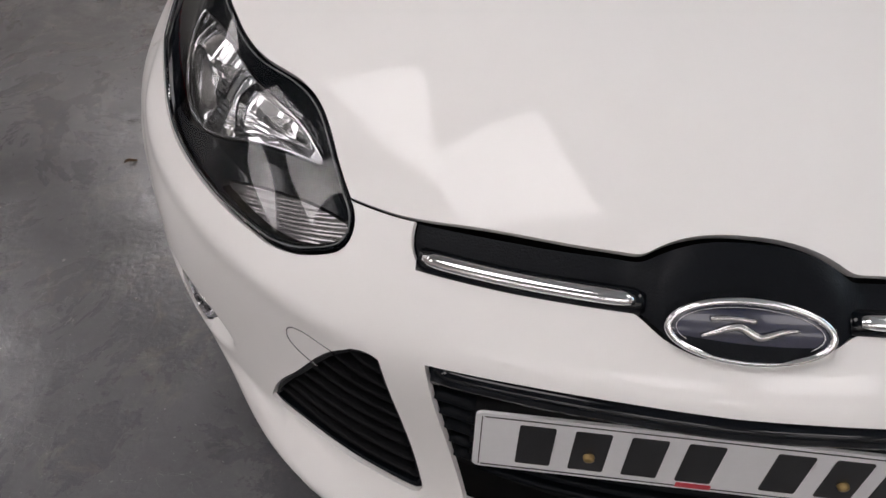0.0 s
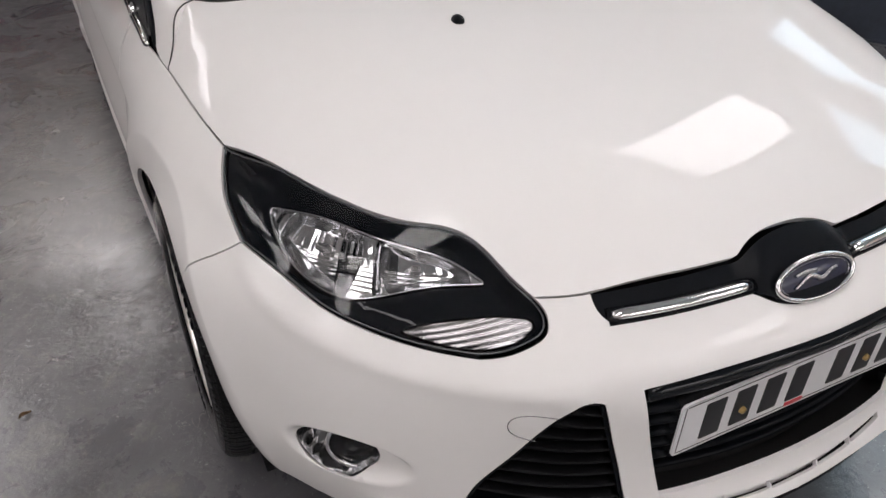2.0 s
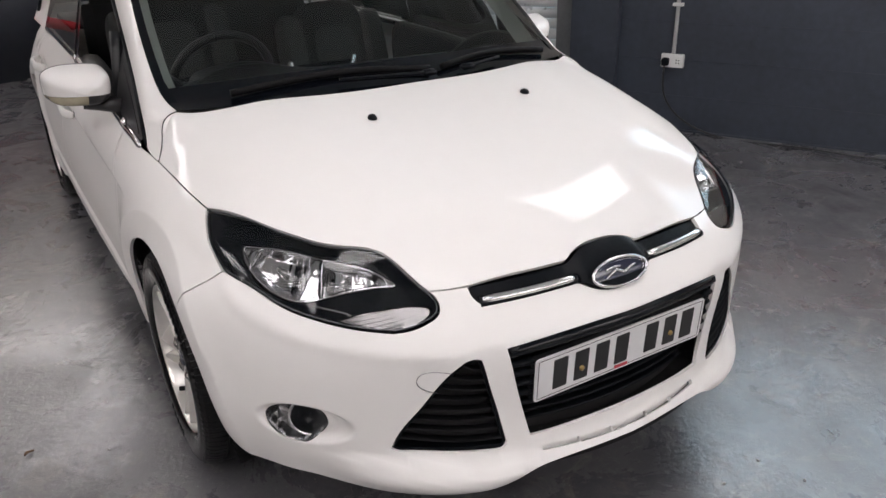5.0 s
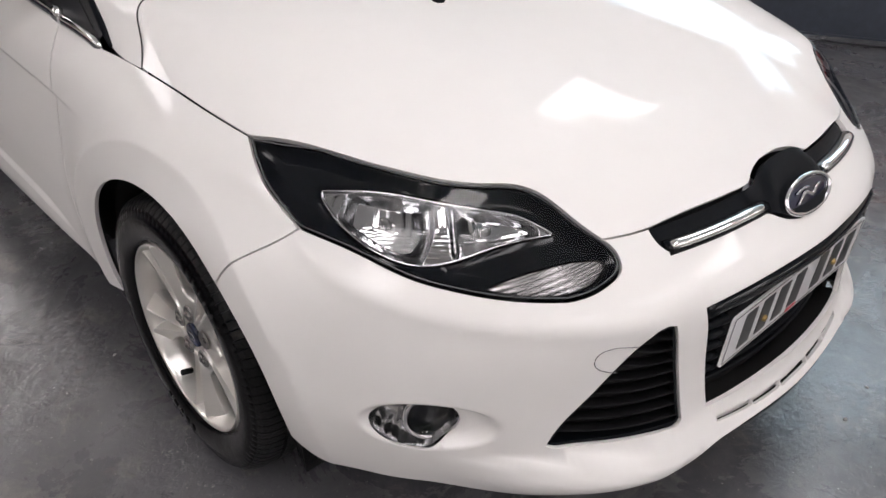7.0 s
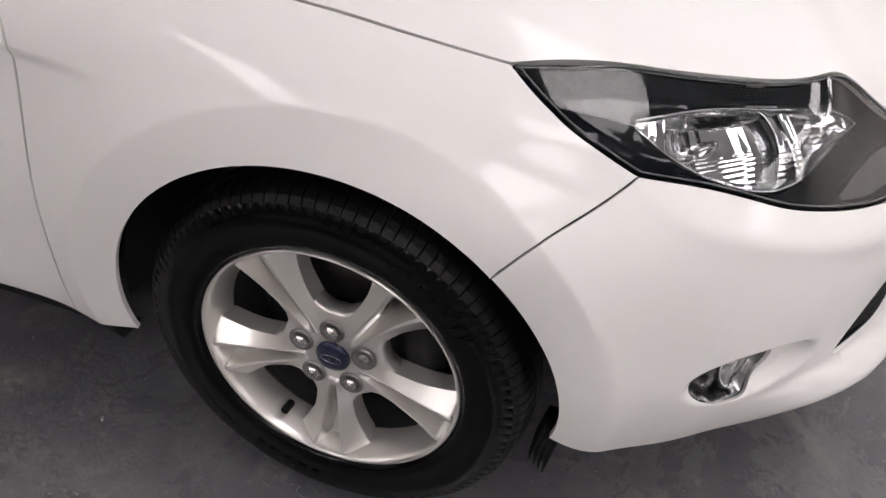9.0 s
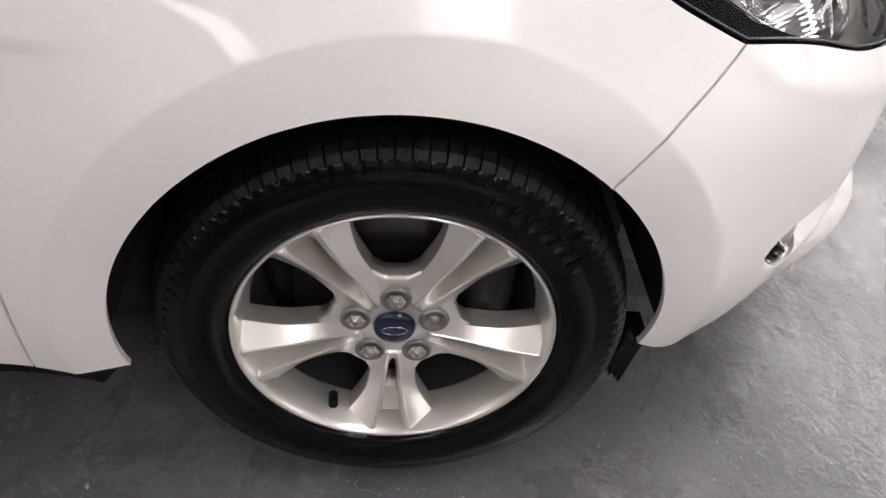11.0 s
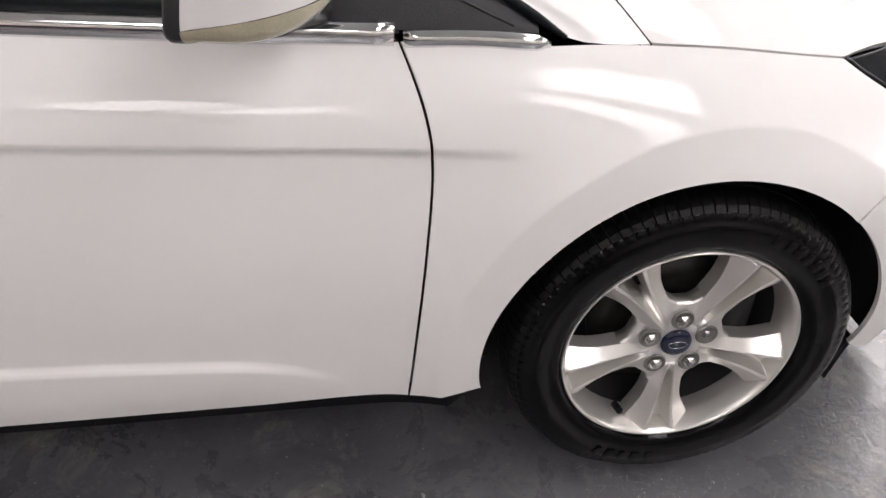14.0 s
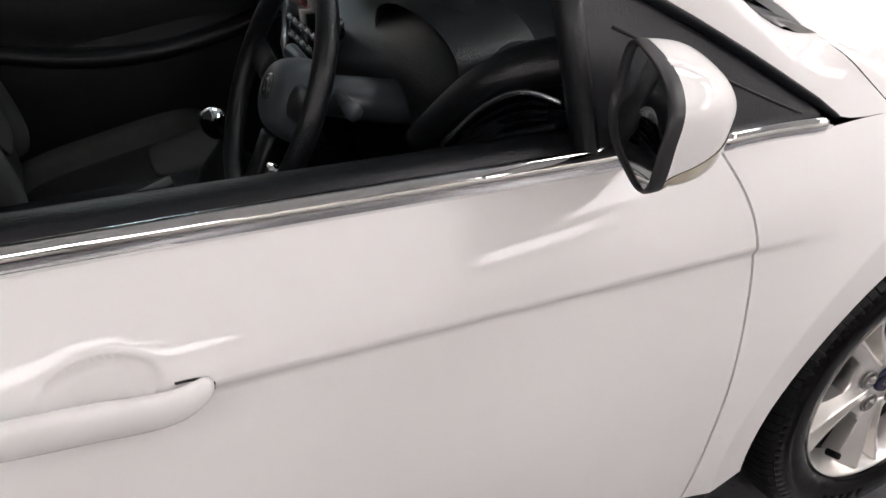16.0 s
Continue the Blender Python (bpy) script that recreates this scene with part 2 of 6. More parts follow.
def features(a, y, z):
    """Metres by which pressed lines and pockets stand out of (or into) the skin."""
    out = np.zeros_like(z)
    for hub in (HUB_Y, HUB_Y + BASE):
        r = np.hypot(y - hub, z - HUB_Z)
        swell = np.clip((0.55 - r) / 0.1255, 0, 1) ** 2 * 0.015
        band = np.sqrt(np.maximum(0.4245 - r, 0) ** 2 + 0.003 ** 2) - 0.003
        out += (swell - 0.13 * np.where(r < 0.4245, band, 0)) * step(55, 66, a)
    line = crease_z(y)
    out -= 0.0095 * step(1.13, 1.36, y) * np.clip((line + 0.001 - z) / 0.012, 0, 1) * step(line - 0.27, line - 0.02, z)
    low = swage_z(y)
    out += 0.010 * step(1.43, 1.62, y) * step(low + 0.004, low - 0.016, z) * step(0.2, 0.30, z)
    e = ((a - 48.6) / 7.2) ** 2 + ((z - 0.402) / 0.052) ** 2
    out -= 0.026 * step(1.15, 0.35, e)
    out += 0.013 * step(0.338, 0.312, z) * step(50, 36, a) * step(18, 24, a)
    out -= 0.006 * np.exp(-((a - 58) / 9) ** 2) * step(0.38, 0.50, z) * step(0.66, 0.56, z)
    out += 0.008 * np.exp(-((a - 62) / 13) ** 2) * np.exp(-((z - 0.75) / 0.04) ** 2)
    crest = CREST(a)
    out += 0.0055 * np.exp(-((z - crest) / 0.022) ** 2) * step(22, 29, a) * step(66, 58, a)
    cup = ((y - 2.123) / 0.056) ** 2 + ((z - 0.775) / 0.030) ** 2
    out -= 0.011 * step(1.12, 0.35, cup)
    return out


def body(p):
    """Signed height of the points p (n, 3) over the body, on the +x half."""
    x, y, z = np.abs(p[:, 0]), p[:, 1], p[:, 2]
    a = np.where(y < MID, np.degrees(np.arctan2(x, MID - y)), 90 + (y - MID) * 65.7)
    rho = np.where(y < MID, np.hypot(x, MID - y), x)
    wf, ws = step(26, 50, a), step(58, 116, a)
    inset = (1 - wf) * FRONT(z) + wf * (1 - ws) * CORNER(z) + ws * SIDE(z)
    side = rho - (REACH(a) - inset + features(a, y, z))
    ridge = 0.40 + 0.17 * (y - 0.15)
    top = z - (SPINE(y) - ROLL(y) * (x / 0.76) ** 4.5 - 0.006 * step(ridge - 0.10, ridge + 0.06, x)
               + 0.024 * np.exp(-((x - 0.722) / 0.045) ** 2) * step(0.95, 1.10, y) * step(1.3, 1.15, y))
    h = np.maximum(0.03 - np.abs(side - top), 0) / 0.03
    return np.maximum(side, top) + h * h * 0.03 / 4


def settle(origin, way, reach=1.3):
    """The points where rays from inside leave the body."""
    lo, hi = np.zeros(len(origin)), np.full(len(origin), reach)
    for _ in range(34):
        mid = (lo + hi) / 2
        inside = body(origin + way * mid[:, None]) < 0
        lo, hi = np.where(inside, mid, lo), np.where(inside, hi, mid)
    return origin + way * lo[:, None]


def body_normal(p, e=0.0015):
    g = np.stack([body(p + e * np.eye(3)[i]) - body(p - e * np.eye(3)[i]) for i in range(3)], 1)
    return g / np.linalg.norm(g, axis=1)[:, None]


AX, AY, AZ, TURN_LENGTH = 0.42, 0.62, 0.48, 0.45 * math.pi / 2


def wrap(uv):
    """Rays of the wrap-round chart: u runs round the nose and along the flank, v climbs."""
    u, v = uv[:, 0], uv[:, 1]
    th = np.clip((u - AX) / 0.45, 0, math.pi / 2)
    o = np.stack([np.minimum(u, AX), AY + np.maximum(u - AX - TURN_LENGTH, 0), np.full(len(u), AZ)], 1)
    c, s = np.cos(v / 0.42), np.sin(v / 0.42)
    return o, np.stack([np.sin(th) * c, -np.cos(th) * c, s], 1)


def unwrap(p):
    x, y, z = p
    if y < AY:
        u, h = (x, AY - y) if x < AX else (AX + 0.45 * math.atan2(x - AX, AY - y), math.hypot(x - AX, AY - y))
    else:
        u, h = AX + TURN_LENGTH + y - AY, x - AX
    return u, 0.42 * math.atan2(z - AZ, h)


def lid(uv):
    """Rays of the bonnet's chart: straight up."""
    return np.stack([uv[:, 0], uv[:, 1], np.full(len(uv), 0.45)], 1), np.tile([0.0, 0.0, 1.0], (len(uv), 1))


def exact(points):
    """The same points moved outwards or inwards onto the skin."""
    p = np.array(points, float)
    ahead = p[:, 1] < MID
    o = np.stack([np.where(ahead, 0.0, 0.3), np.where(ahead, MID, p[:, 1]), p[:, 2]], 1)
    w = np.where(ahead[:, None], np.stack([p[:, 0], p[:, 1] - MID, 0 * p[:, 0]], 1), [1.0, 0.0, 0.0])
    w = w / np.linalg.norm(w, axis=1)[:, None]
    return [tuple(q) for q in settle(o, w)]

# ---- panels cut out of the body surface ----
from mathutils.geometry import delaunay_2d_cdt


def inside(points, loop):
    """Even-odd test of points (n, 2) against a closed loop."""
    x, y = points[:, 0], points[:, 1]
    hit = np.zeros(len(points), bool)
    a = np.array(loop)
    for (x0, y0), (x1, y1) in zip(a, np.roll(a, -1, 0)):
        if y0 != y1:
            hit ^= ((y0 > y) != (y1 > y)) & (x < (x1 - x0) * (y - y0) / (y1 - y0) + x0)
    return hit


def outline(runs, chart, fine, gap=0.0):
    """The closed loop, in a chart, of runs of points that share their ends; drawn in by gap."""
    flat = (lambda p: (p[0], p[1])) if chart is lid else unwrap
    loop = []
    for r in runs:
        loop += run([flat(p) for p in r], fine)[:-1]
    a = np.array(loop)
    if gap:
        turn = np.sign(np.sum(a[:, 0] * np.roll(a[:, 1], -1) - np.roll(a[:, 0], -1) * a[:, 1]))
        d = np.roll(a, -1, 0) - np.roll(a, 1, 0)
        d /= np.maximum(np.linalg.norm(d, axis=1), 1e-9)[:, None]
        shift = np.stack([-d[:, 1], d[:, 0]], 1) * turn * gap
        shift[np.abs(a[:, 0]) < 1e-4] *= (0, 1)
        a = a + shift
    return a


def panel(name, runs, chart=wrap, holes=(), spacing=0.014, fine=0.006, gap=0.0018, depth=0.014, lift=0.0, side=1, both=False, rows=(), row_step=0.011):
    """A pressed panel: the region of a chart inside runs and outside holes, laid on the body, with a turned-in edge.
    lift: metres off the surface, or a function of chart points and places. side: -1 for the car's right half; both: the two halves in one."""
    loop = outline(runs, chart, fine, gap)
    cuts = [outline(h, chart, fine, -gap) for h in holes]
    lo, hi = loop.min(0), loop.max(0)
    xs, ys = np.arange(lo[0], hi[0], spacing), np.arange(lo[1], hi[1], spacing * 0.866)
    g = np.array([(x + (j % 2) * spacing / 2, y) for j, y in enumerate(ys) for x in xs])
    keep = inside(g, loop)
    for c in cuts:
        keep &= ~inside(g, c)
    g = g[keep]
    edge = np.concatenate([loop, *cuts])
    far = np.ones(len(g), bool)
    for k in range(0, len(g), 2000):
        far[k:k + 2000] = ((g[k:k + 2000, None] - edge[None]) ** 2).sum(2).min(1) > (0.55 * spacing) ** 2
    g = g[far]
    extra = []
    for r in rows:
        line = np.array(run([unwrap(q) for q in r], row_step))
        line = line[inside(line, loop)]
        if len(line):
            line = line[((line[:, None] - edge[None]) ** 2).sum(2).min(1) > 0.0035 ** 2]
        if len(line):
            extra.append(line)
    if extra:
        extra = np.concatenate(extra)
        for k in range(0, len(extra), 400):
            g = g[((g[:, None] - extra[None, k:k + 400]) ** 2).sum(2).min(1) > 0.007 ** 2]
        g = np.concatenate([g, extra])
    verts, edges, at = [], [], 0
    for c in (loop, *cuts):
        edges += [(at + i, at + (i + 1) % len(c)) for i in range(len(c))]
        verts += list(c)
        at += len(c)
    vs, _, fs, *_ = delaunay_2d_cdt([Vector(v) for v in [*verts, *g]], edges, [], 0, 1e-6)
    uv = np.array([(v[0], v[1]) for v in vs])
    mid = np.array([uv[list(f)].mean(0) for f in fs])
    keep = inside(mid, loop)
    for c in cuts:
        keep &= ~inside(mid, c)
    faces = [tuple(f) for f, k in zip(fs, keep) if k]
    o, w = chart(uv)
    p = settle(o, w)
    p[np.abs(uv[:, 0]) < 1e-5, 0] = 0
    n = body_normal(p)
    n[np.abs(p[:, 0]) < 1e-6, 0] = 0
    if callable(lift):
        shift = lift(uv, p)
        p = p + n * shift[:, None]
    elif lift:
        p = p + n * lift
    used = sorted({i for f in faces for i in f})
    index = {v: i for i, v in enumerate(used)}
    p, n, uv = p[used], n[used], uv[used]
    faces = [tuple(index[i] for i in f) for f in faces]
    if callable(lift):
        n = np.zeros_like(p)
        for f in faces:
            c = np.cross(p[f[1]] - p[f[0]], p[f[2]] - p[f[0]])
            n[list(f)] += c if c @ w[used[f[0]]] > 0 else -c
        n /= np.maximum(np.linalg.norm(n, axis=1), 1e-12)[:, None]
    good = []
    for f in faces:
        c = np.cross(p[f[1]] - p[f[0]], p[f[2]] - p[f[0]])
        good.append(f if c @ n[list(f)].sum(0) > 0 else f[::-1])
    count = {}
    for f in good:
        for a, b in zip(f, f[1:] + f[:1]):
            count[(a, b)] = 1
    rim = [(a, b) for a, b in count if (b, a) not in count and not (abs(p[a][0]) < 1e-6 and abs(p[b][0]) < 1e-6)]
    P, N, F = [tuple(q) for q in p], [tuple(q) for q in n], list(good)
    if depth:
        for a, b in rim:
            out = np.cross(p[b] - p[a], n[a])
            out /= max(np.linalg.norm(out), 1e-9)
            k = len(P)
            P += [tuple(p[b]), tuple(p[a]), tuple(p[a] - n[a] * depth), tuple(p[b] - n[b] * depth)]
            N += [tuple(out)] * 4
            F.append((k, k + 1, k + 2, k + 3))
    halves = []
    for s in ((-1, 1) if both else (side,)):
        halves.append(([(x * s, y, z) for x, y, z in P], [(x * s, y, z) for x, y, z in N], F if s > 0 else [f[::-1] for f in F]))
    P, N, F = halves[0]
    if both:
        k = len(P)
        P, N, F = P + halves[1][0], N + halves[1][1], F + [tuple(i + k for i in f) for f in halves[1][2]]
    me = bpy.data.meshes.new(name)
    me.from_pydata(P, [], F)
    me.polygons.foreach_set("use_smooth", [True] * len(F))
    me.normals_split_custom_set_from_vertices(N)
    me.update()
    return me


def on_skin(points, lift=0.0, side=1):
    """Points dropped onto the body along the wrap-round chart, and lifted off it."""
    o, w = wrap(np.array([unwrap(p) for p in points]))
    p = settle(o, w)
    p = p + body_normal(p) * lift
    return [Vector((x * side, y, z)) for x, y, z in p]


def circle_run(cy, cz, r, a0, a1, x, n=14):
    return [(x, cy + r * math.cos(radians(a0 + (a1 - a0) * i / n)), cz + r * math.sin(radians(a0 + (a1 - a0) * i / n))) for i in range(n + 1)]


ARCH = 0.352
# edges that panels share (x outwards, y back from the nose, z up)
LAMP_BACK = (0.739, 0.682, 0.793)
LAMP_SEAM = (0.766, 0.509, 0.705)
LAMP_NOSE = (0.425, 0.187, 0.695)
LAMP_TOP = [LAMP_BACK, (0.686, 0.568, 0.798), (0.646, 0.478, 0.790), (0.617, 0.425, 0.784), (0.585, 0.376, 0.778), (0.545, 0.338, 0.772), (0.500, 0.309, 0.765), (0.475, 0.284, 0.753), (0.460, 0.258, 0.738), (0.445, 0.225, 0.717), LAMP_NOSE]
LAMP_TIP = [LAMP_NOSE, (0.417, 0.166, 0.681), (0.424, 0.147, 0.662), (0.45, 0.142, 0.649), (0.491, 0.15, 0.638), (0.523, 0.166, 0.634)]
LAMP_LOW = [(0.523, 0.166, 0.634), (0.587, 0.213, 0.641), (0.627, 0.249, 0.649), (0.664, 0.289, 0.659), (0.694, 0.332, 0.669), (0.716, 0.378, 0.682), (0.738, 0.431, 0.695), LAMP_SEAM]
LAMP_REAR = [LAMP_SEAM, (0.766, 0.562, 0.727), (0.759, 0.622, 0.757), LAMP_BACK]
ARCH_SEAM = (0.863, 0.645, 0.578)
SEAM = [LAMP_SEAM, (0.808, 0.552, 0.668), (0.843, 0.598, 0.631), ARCH_SEAM]
seam_angle = math.degrees(math.atan2(ARCH_SEAM[2] - HUB_Z, ARCH_SEAM[1] - HUB_Y))
TIP_ANGLE = 188.0
ARCH_FRONT = circle_run(HUB_Y, HUB_Z - 0.007, ARCH, seam_angle, TIP_ANGLE, 0.85)
ARCH_SEAM = ARCH_FRONT[0]
SEAM[-1] = ARCH_SEAM
ARCH_REST = circle_run(HUB_Y, HUB_Z - 0.007, ARCH, seam_angle, -11.5, 0.86, 30)
BONNET_FRONT = [(0, 0.140, 0.722), (0.03, 0.139, 0.7215), (0.055, 0.1355, 0.719), (0.076, 0.130, 0.715), (0.092, 0.1235, 0.711), (0.104, 0.1185, 0.7078), (0.12, 0.1185, 0.7075), (0.17, 0.124, 0.706), (0.231, 0.134, 0.703), (0.30, 0.147, 0.70), (0.346, 0.157, 0.697), (0.388, 0.171, 0.695), LAMP_NOSE]
BONNET_SIDE = [LAMP_BACK, (0.753, 0.79, 0.807), (0.763, 0.89, 0.821), (0.7725, 1.0, 0.8325)]
BONNET_JOINT = [(0.686, 1.098, 0.938), (0.706, 1.098, 0.932), (0.724, 1.088, 0.922), (0.748, 1.043, 0.880), (0.7725, 1.0, 0.8325)]
BONNET_REAR = [(0.0, 0.962, 0.95), (0.309, 0.975, 0.95), (0.464, 1.014, 0.94), (0.56, 1.036, 0.94), (0.62, 1.060, 0.93)]
CHROME_TIP = (0.788, 1.149, 0.841)
DOOR_TOP = (0.789, 1.355, 0.851)
FENDER_TOP = [CHROME_TIP, (0.778, 1.06, 0.837), (0.7725, 1.0, 0.8325)]
DOOR_FRONT = [DOOR_TOP, (0.834, 1.329, 0.786), (0.854, 1.315, 0.718), (0.857, 1.315, 0.644), (0.866, 1.322, 0.548), (0.856, 1.334, 0.401), (0.833, 1.346, 0.237)]
BELT = [DOOR_TOP, (0.784, 1.523, 0.859), (0.779, 1.817, 0.871), (0.775, 2.005, 0.879), (0.772, 2.171, 0.885), (0.765, 2.38, 0.892)]
DOOR_REAR = [(0.765, 2.38, 0.892), (0.85, 2.405, 0.75), (0.86, 2.42, 0.55), (0.835, 2.42, 0.235)]

for shared in (LAMP_TOP, BONNET_SIDE):
    shared[:] = [tuple(q) for q in on_skin(shared)]
LAMP_BACK, LAMP_NOSE = LAMP_TOP[0], LAMP_TOP[-1]
LAMP_TIP[0], LAMP_REAR[-1], BONNET_FRONT[-1] = LAMP_NOSE, LAMP_BACK, LAMP_NOSE
BONNET_JOINT[-1] = FENDER_TOP[-1] = BONNET_SIDE[-1]

car = thing("car", "white five-door hatchback with silver five-spoke wheels, parked on the grey floor", "car")


def mirrored_pair(build):
    for s in (-1, 1):
        build(s)


WHITE_PANELS = {}
CREASES = []
for r in (0.434, 0.4285, 0.4245, 0.4205, 0.415, 0.405):
    CREASES.append(exact(circle_run(HUB_Y, HUB_Z, r, -8, 178, 0.868, 90)))
ARCH_ROWS = list(CREASES)
for drop in (0.006, 0.001, -0.005, -0.011, -0.016, -0.024):
    for y0, y1 in ((1.10, 2.035), (2.26, 3.2)):
        CREASES.append(exact([(0.85, y, crease_z(y) + drop) for y in np.arange(y0, y1, 0.03)]))
for drop in (0.006, -0.001, -0.007, -0.013, -0.019):
    CREASES.append(exact([(0.86, y, float(swage_z(y)) + drop) for y in np.arange(1.42, 3.1, 0.02)]))
for k in (0.45, 0.7, 0.9, 1.06):
    CREASES.append(exact([(0.85, 2.123 + k * 0.056 * math.cos(radians(t)), 0.775 + k * 0.030 * math.sin(radians(t))) for t in range(0, 361, 10)]))
POCKET_ROWS = []
for k in (0.56, 0.66, 0.76, 0.86, 0.96, 1.06, 1.12):
    ring_pts = []
    for t in range(0, 358, 5):
        a = radians(48.6 + 7.2 * k * math.cos(radians(t)))
        ring_pts.append((0.93 * math.sin(a), MID - 0.93 * math.cos(a), 0.402 + 0.052 * k * math.sin(radians(t))))
    POCKET_ROWS.append(exact(ring_pts))
part("bonnet", panel("bonnet", [BONNET_FRONT, LAMP_TOP[::-1], BONNET_SIDE, BONNET_JOINT[::-1], [BONNET_JOINT[0], *BONNET_REAR[::-1]], [BONNET_REAR[0], BONNET_FRONT[0]]], chart=lid, both=True, spacing=0.016, gap=0.0012), WHITE, car, "glossy white bonnet with two soft ridges")

BUMPER_TOP = [(0.0, 0.050, 0.648), (0.05, 0.054, 0.651), (0.085, 0.066, 0.661), (0.108, 0.083, 0.670), (0.17, 0.087, 0.671), (0.241, 0.097, 0.670), (0.30, 0.110, 0.669), (0.336, 0.119, 0.668)]
GRILLE_END = [(0.336, 0.119, 0.668), (0.345, 0.132, 0.678), (0.346, 0.157, 0.697)]
BONNET_TAIL = [(0.346, 0.157, 0.697), (0.388, 0.171, 0.695), LAMP_NOSE]
tip = ARCH_FRONT[-1]
BUMPER_LOW = [tip, (0.79, 0.470, 0.236), (0.753, 0.404, 0.232), (0.633, 0.254, 0.230), (0.529, 0.150, 0.236), (0.43, 0.080, 0.242), (0.365, 0.035, 0.250)]
BUMPER_LIP = [(0.365, 0.035, 0.250), (0.325, 0.010, 0.258), (0.28, 0.0, 0.279), (0.22, -0.01, 0.289), (0.12, -0.02, 0.293), (0.0, -0.02, 0.294)]
MAIN_GRILLE = [[(-0.02, 0.0, 0.606), (0.10, 0.01, 0.605), (0.22, 0.02, 0.600), (0.319, 0.045, 0.589)],
               [(0.319, 0.045, 0.589), (0.310, 0.04, 0.545), (0.288, 0.035, 0.453), (0.264, 0.026, 0.356)],
               [(0.264, 0.026, 0.356), (0.20, 0.015, 0.358), (0.10, 0.003, 0.362), (-0.02, 0.0, 0.363)],
               [(-0.02, 0.0, 0.363), (-0.02, 0.0, 0.606)]]
SIDE_GRILLE = [[(0.548, 0.158, 0.354), (0.538, 0.148, 0.384), (0.49, 0.118, 0.462), (0.425, 0.08, 0.555), (0.408, 0.074, 0.570)],
               [(0.408, 0.074, 0.570), (0.39, 0.066, 0.575), (0.375, 0.06, 0.571)],
               [(0.375, 0.06, 0.571), (0.357, 0.05, 0.50), (0.338, 0.05, 0.429), (0.321, 0.041, 0.350)],
               [(0.321, 0.041, 0.350), (0.326, 0.042, 0.342), (0.34, 0.047, 0.339)],
               [(0.34, 0.047, 0.339), (0.40, 0.07, 0.341), (0.46, 0.10, 0.345), (0.525, 0.14, 0.347), (0.541, 0.15, 0.348), (0.548, 0.158, 0.354)]]


def slot(x0, x1):
    z0, z1 = 0.3125, 0.3185
    return [[(x0, -0.01, z0), (x1, -0.01, z0 - 0.001)], [(x1, -0.01, z0 - 0.001), (x1, -0.01, z1 - 0.001)], [(x1, -0.01, z1 - 0.001), (x0, -0.01, z1)], [(x0, -0.01, z1), (x0, -0.01, z0)]]


def fog_loop(k=1.0, shift=0.0, n=24):
    """The oval of the fog lamp, low on the corner."""
    a0, z0 = 50.1 + shift, 0.397
    pts = []
    for i in range(n + 1):
        t = 2 * math.pi * i / n
        a, z = radians(a0 + 4.8 * k * math.cos(t)), z0 + 0.047 * k * math.sin(t) * (1 - 0.12 * math.cos(t))
        pts.append((0.93 * math.sin(a), MID - 0.93 * math.cos(a), z))
    return [pts]


bumper = part("bumper", panel("bumper", [BUMPER_TOP, GRILLE_END, BONNET_TAIL, LAMP_TIP, LAMP_LOW, SEAM, ARCH_FRONT, BUMPER_LOW, BUMPER_LIP, [(0.0, -0.02, 0.294), (0.0, 0.050, 0.648)]],
                              holes=[MAIN_GRILLE, SIDE_GRILLE, slot(-0.01, 0.052), slot(0.057, 0.143), slot(0.148, 0.240), fog_loop()], rows=ARCH_ROWS + POCKET_ROWS, both=True, spacing=0.012, depth=0.009, gap=0.0013, row_step=0.006), WHITE, car, "white front bumper wrapping round both corners")


part("slot_floor", panel("slot_floor", [[(0.0, -0.01, 0.306), (0.12, -0.01, 0.306), (0.246, -0.01, 0.305)], [(0.246, -0.01, 0.305), (0.246, -0.01, 0.325)], [(0.246, -0.01, 0.325), (0.12, -0.01, 0.326), (0.0, -0.01, 0.326)], [(0.0, -0.01, 0.326), (0.0, -0.01, 0.306)]], both=True, lift=-0.019, spacing=0.02, depth=0), WHITE, bumper, "white recess behind the lip slots")


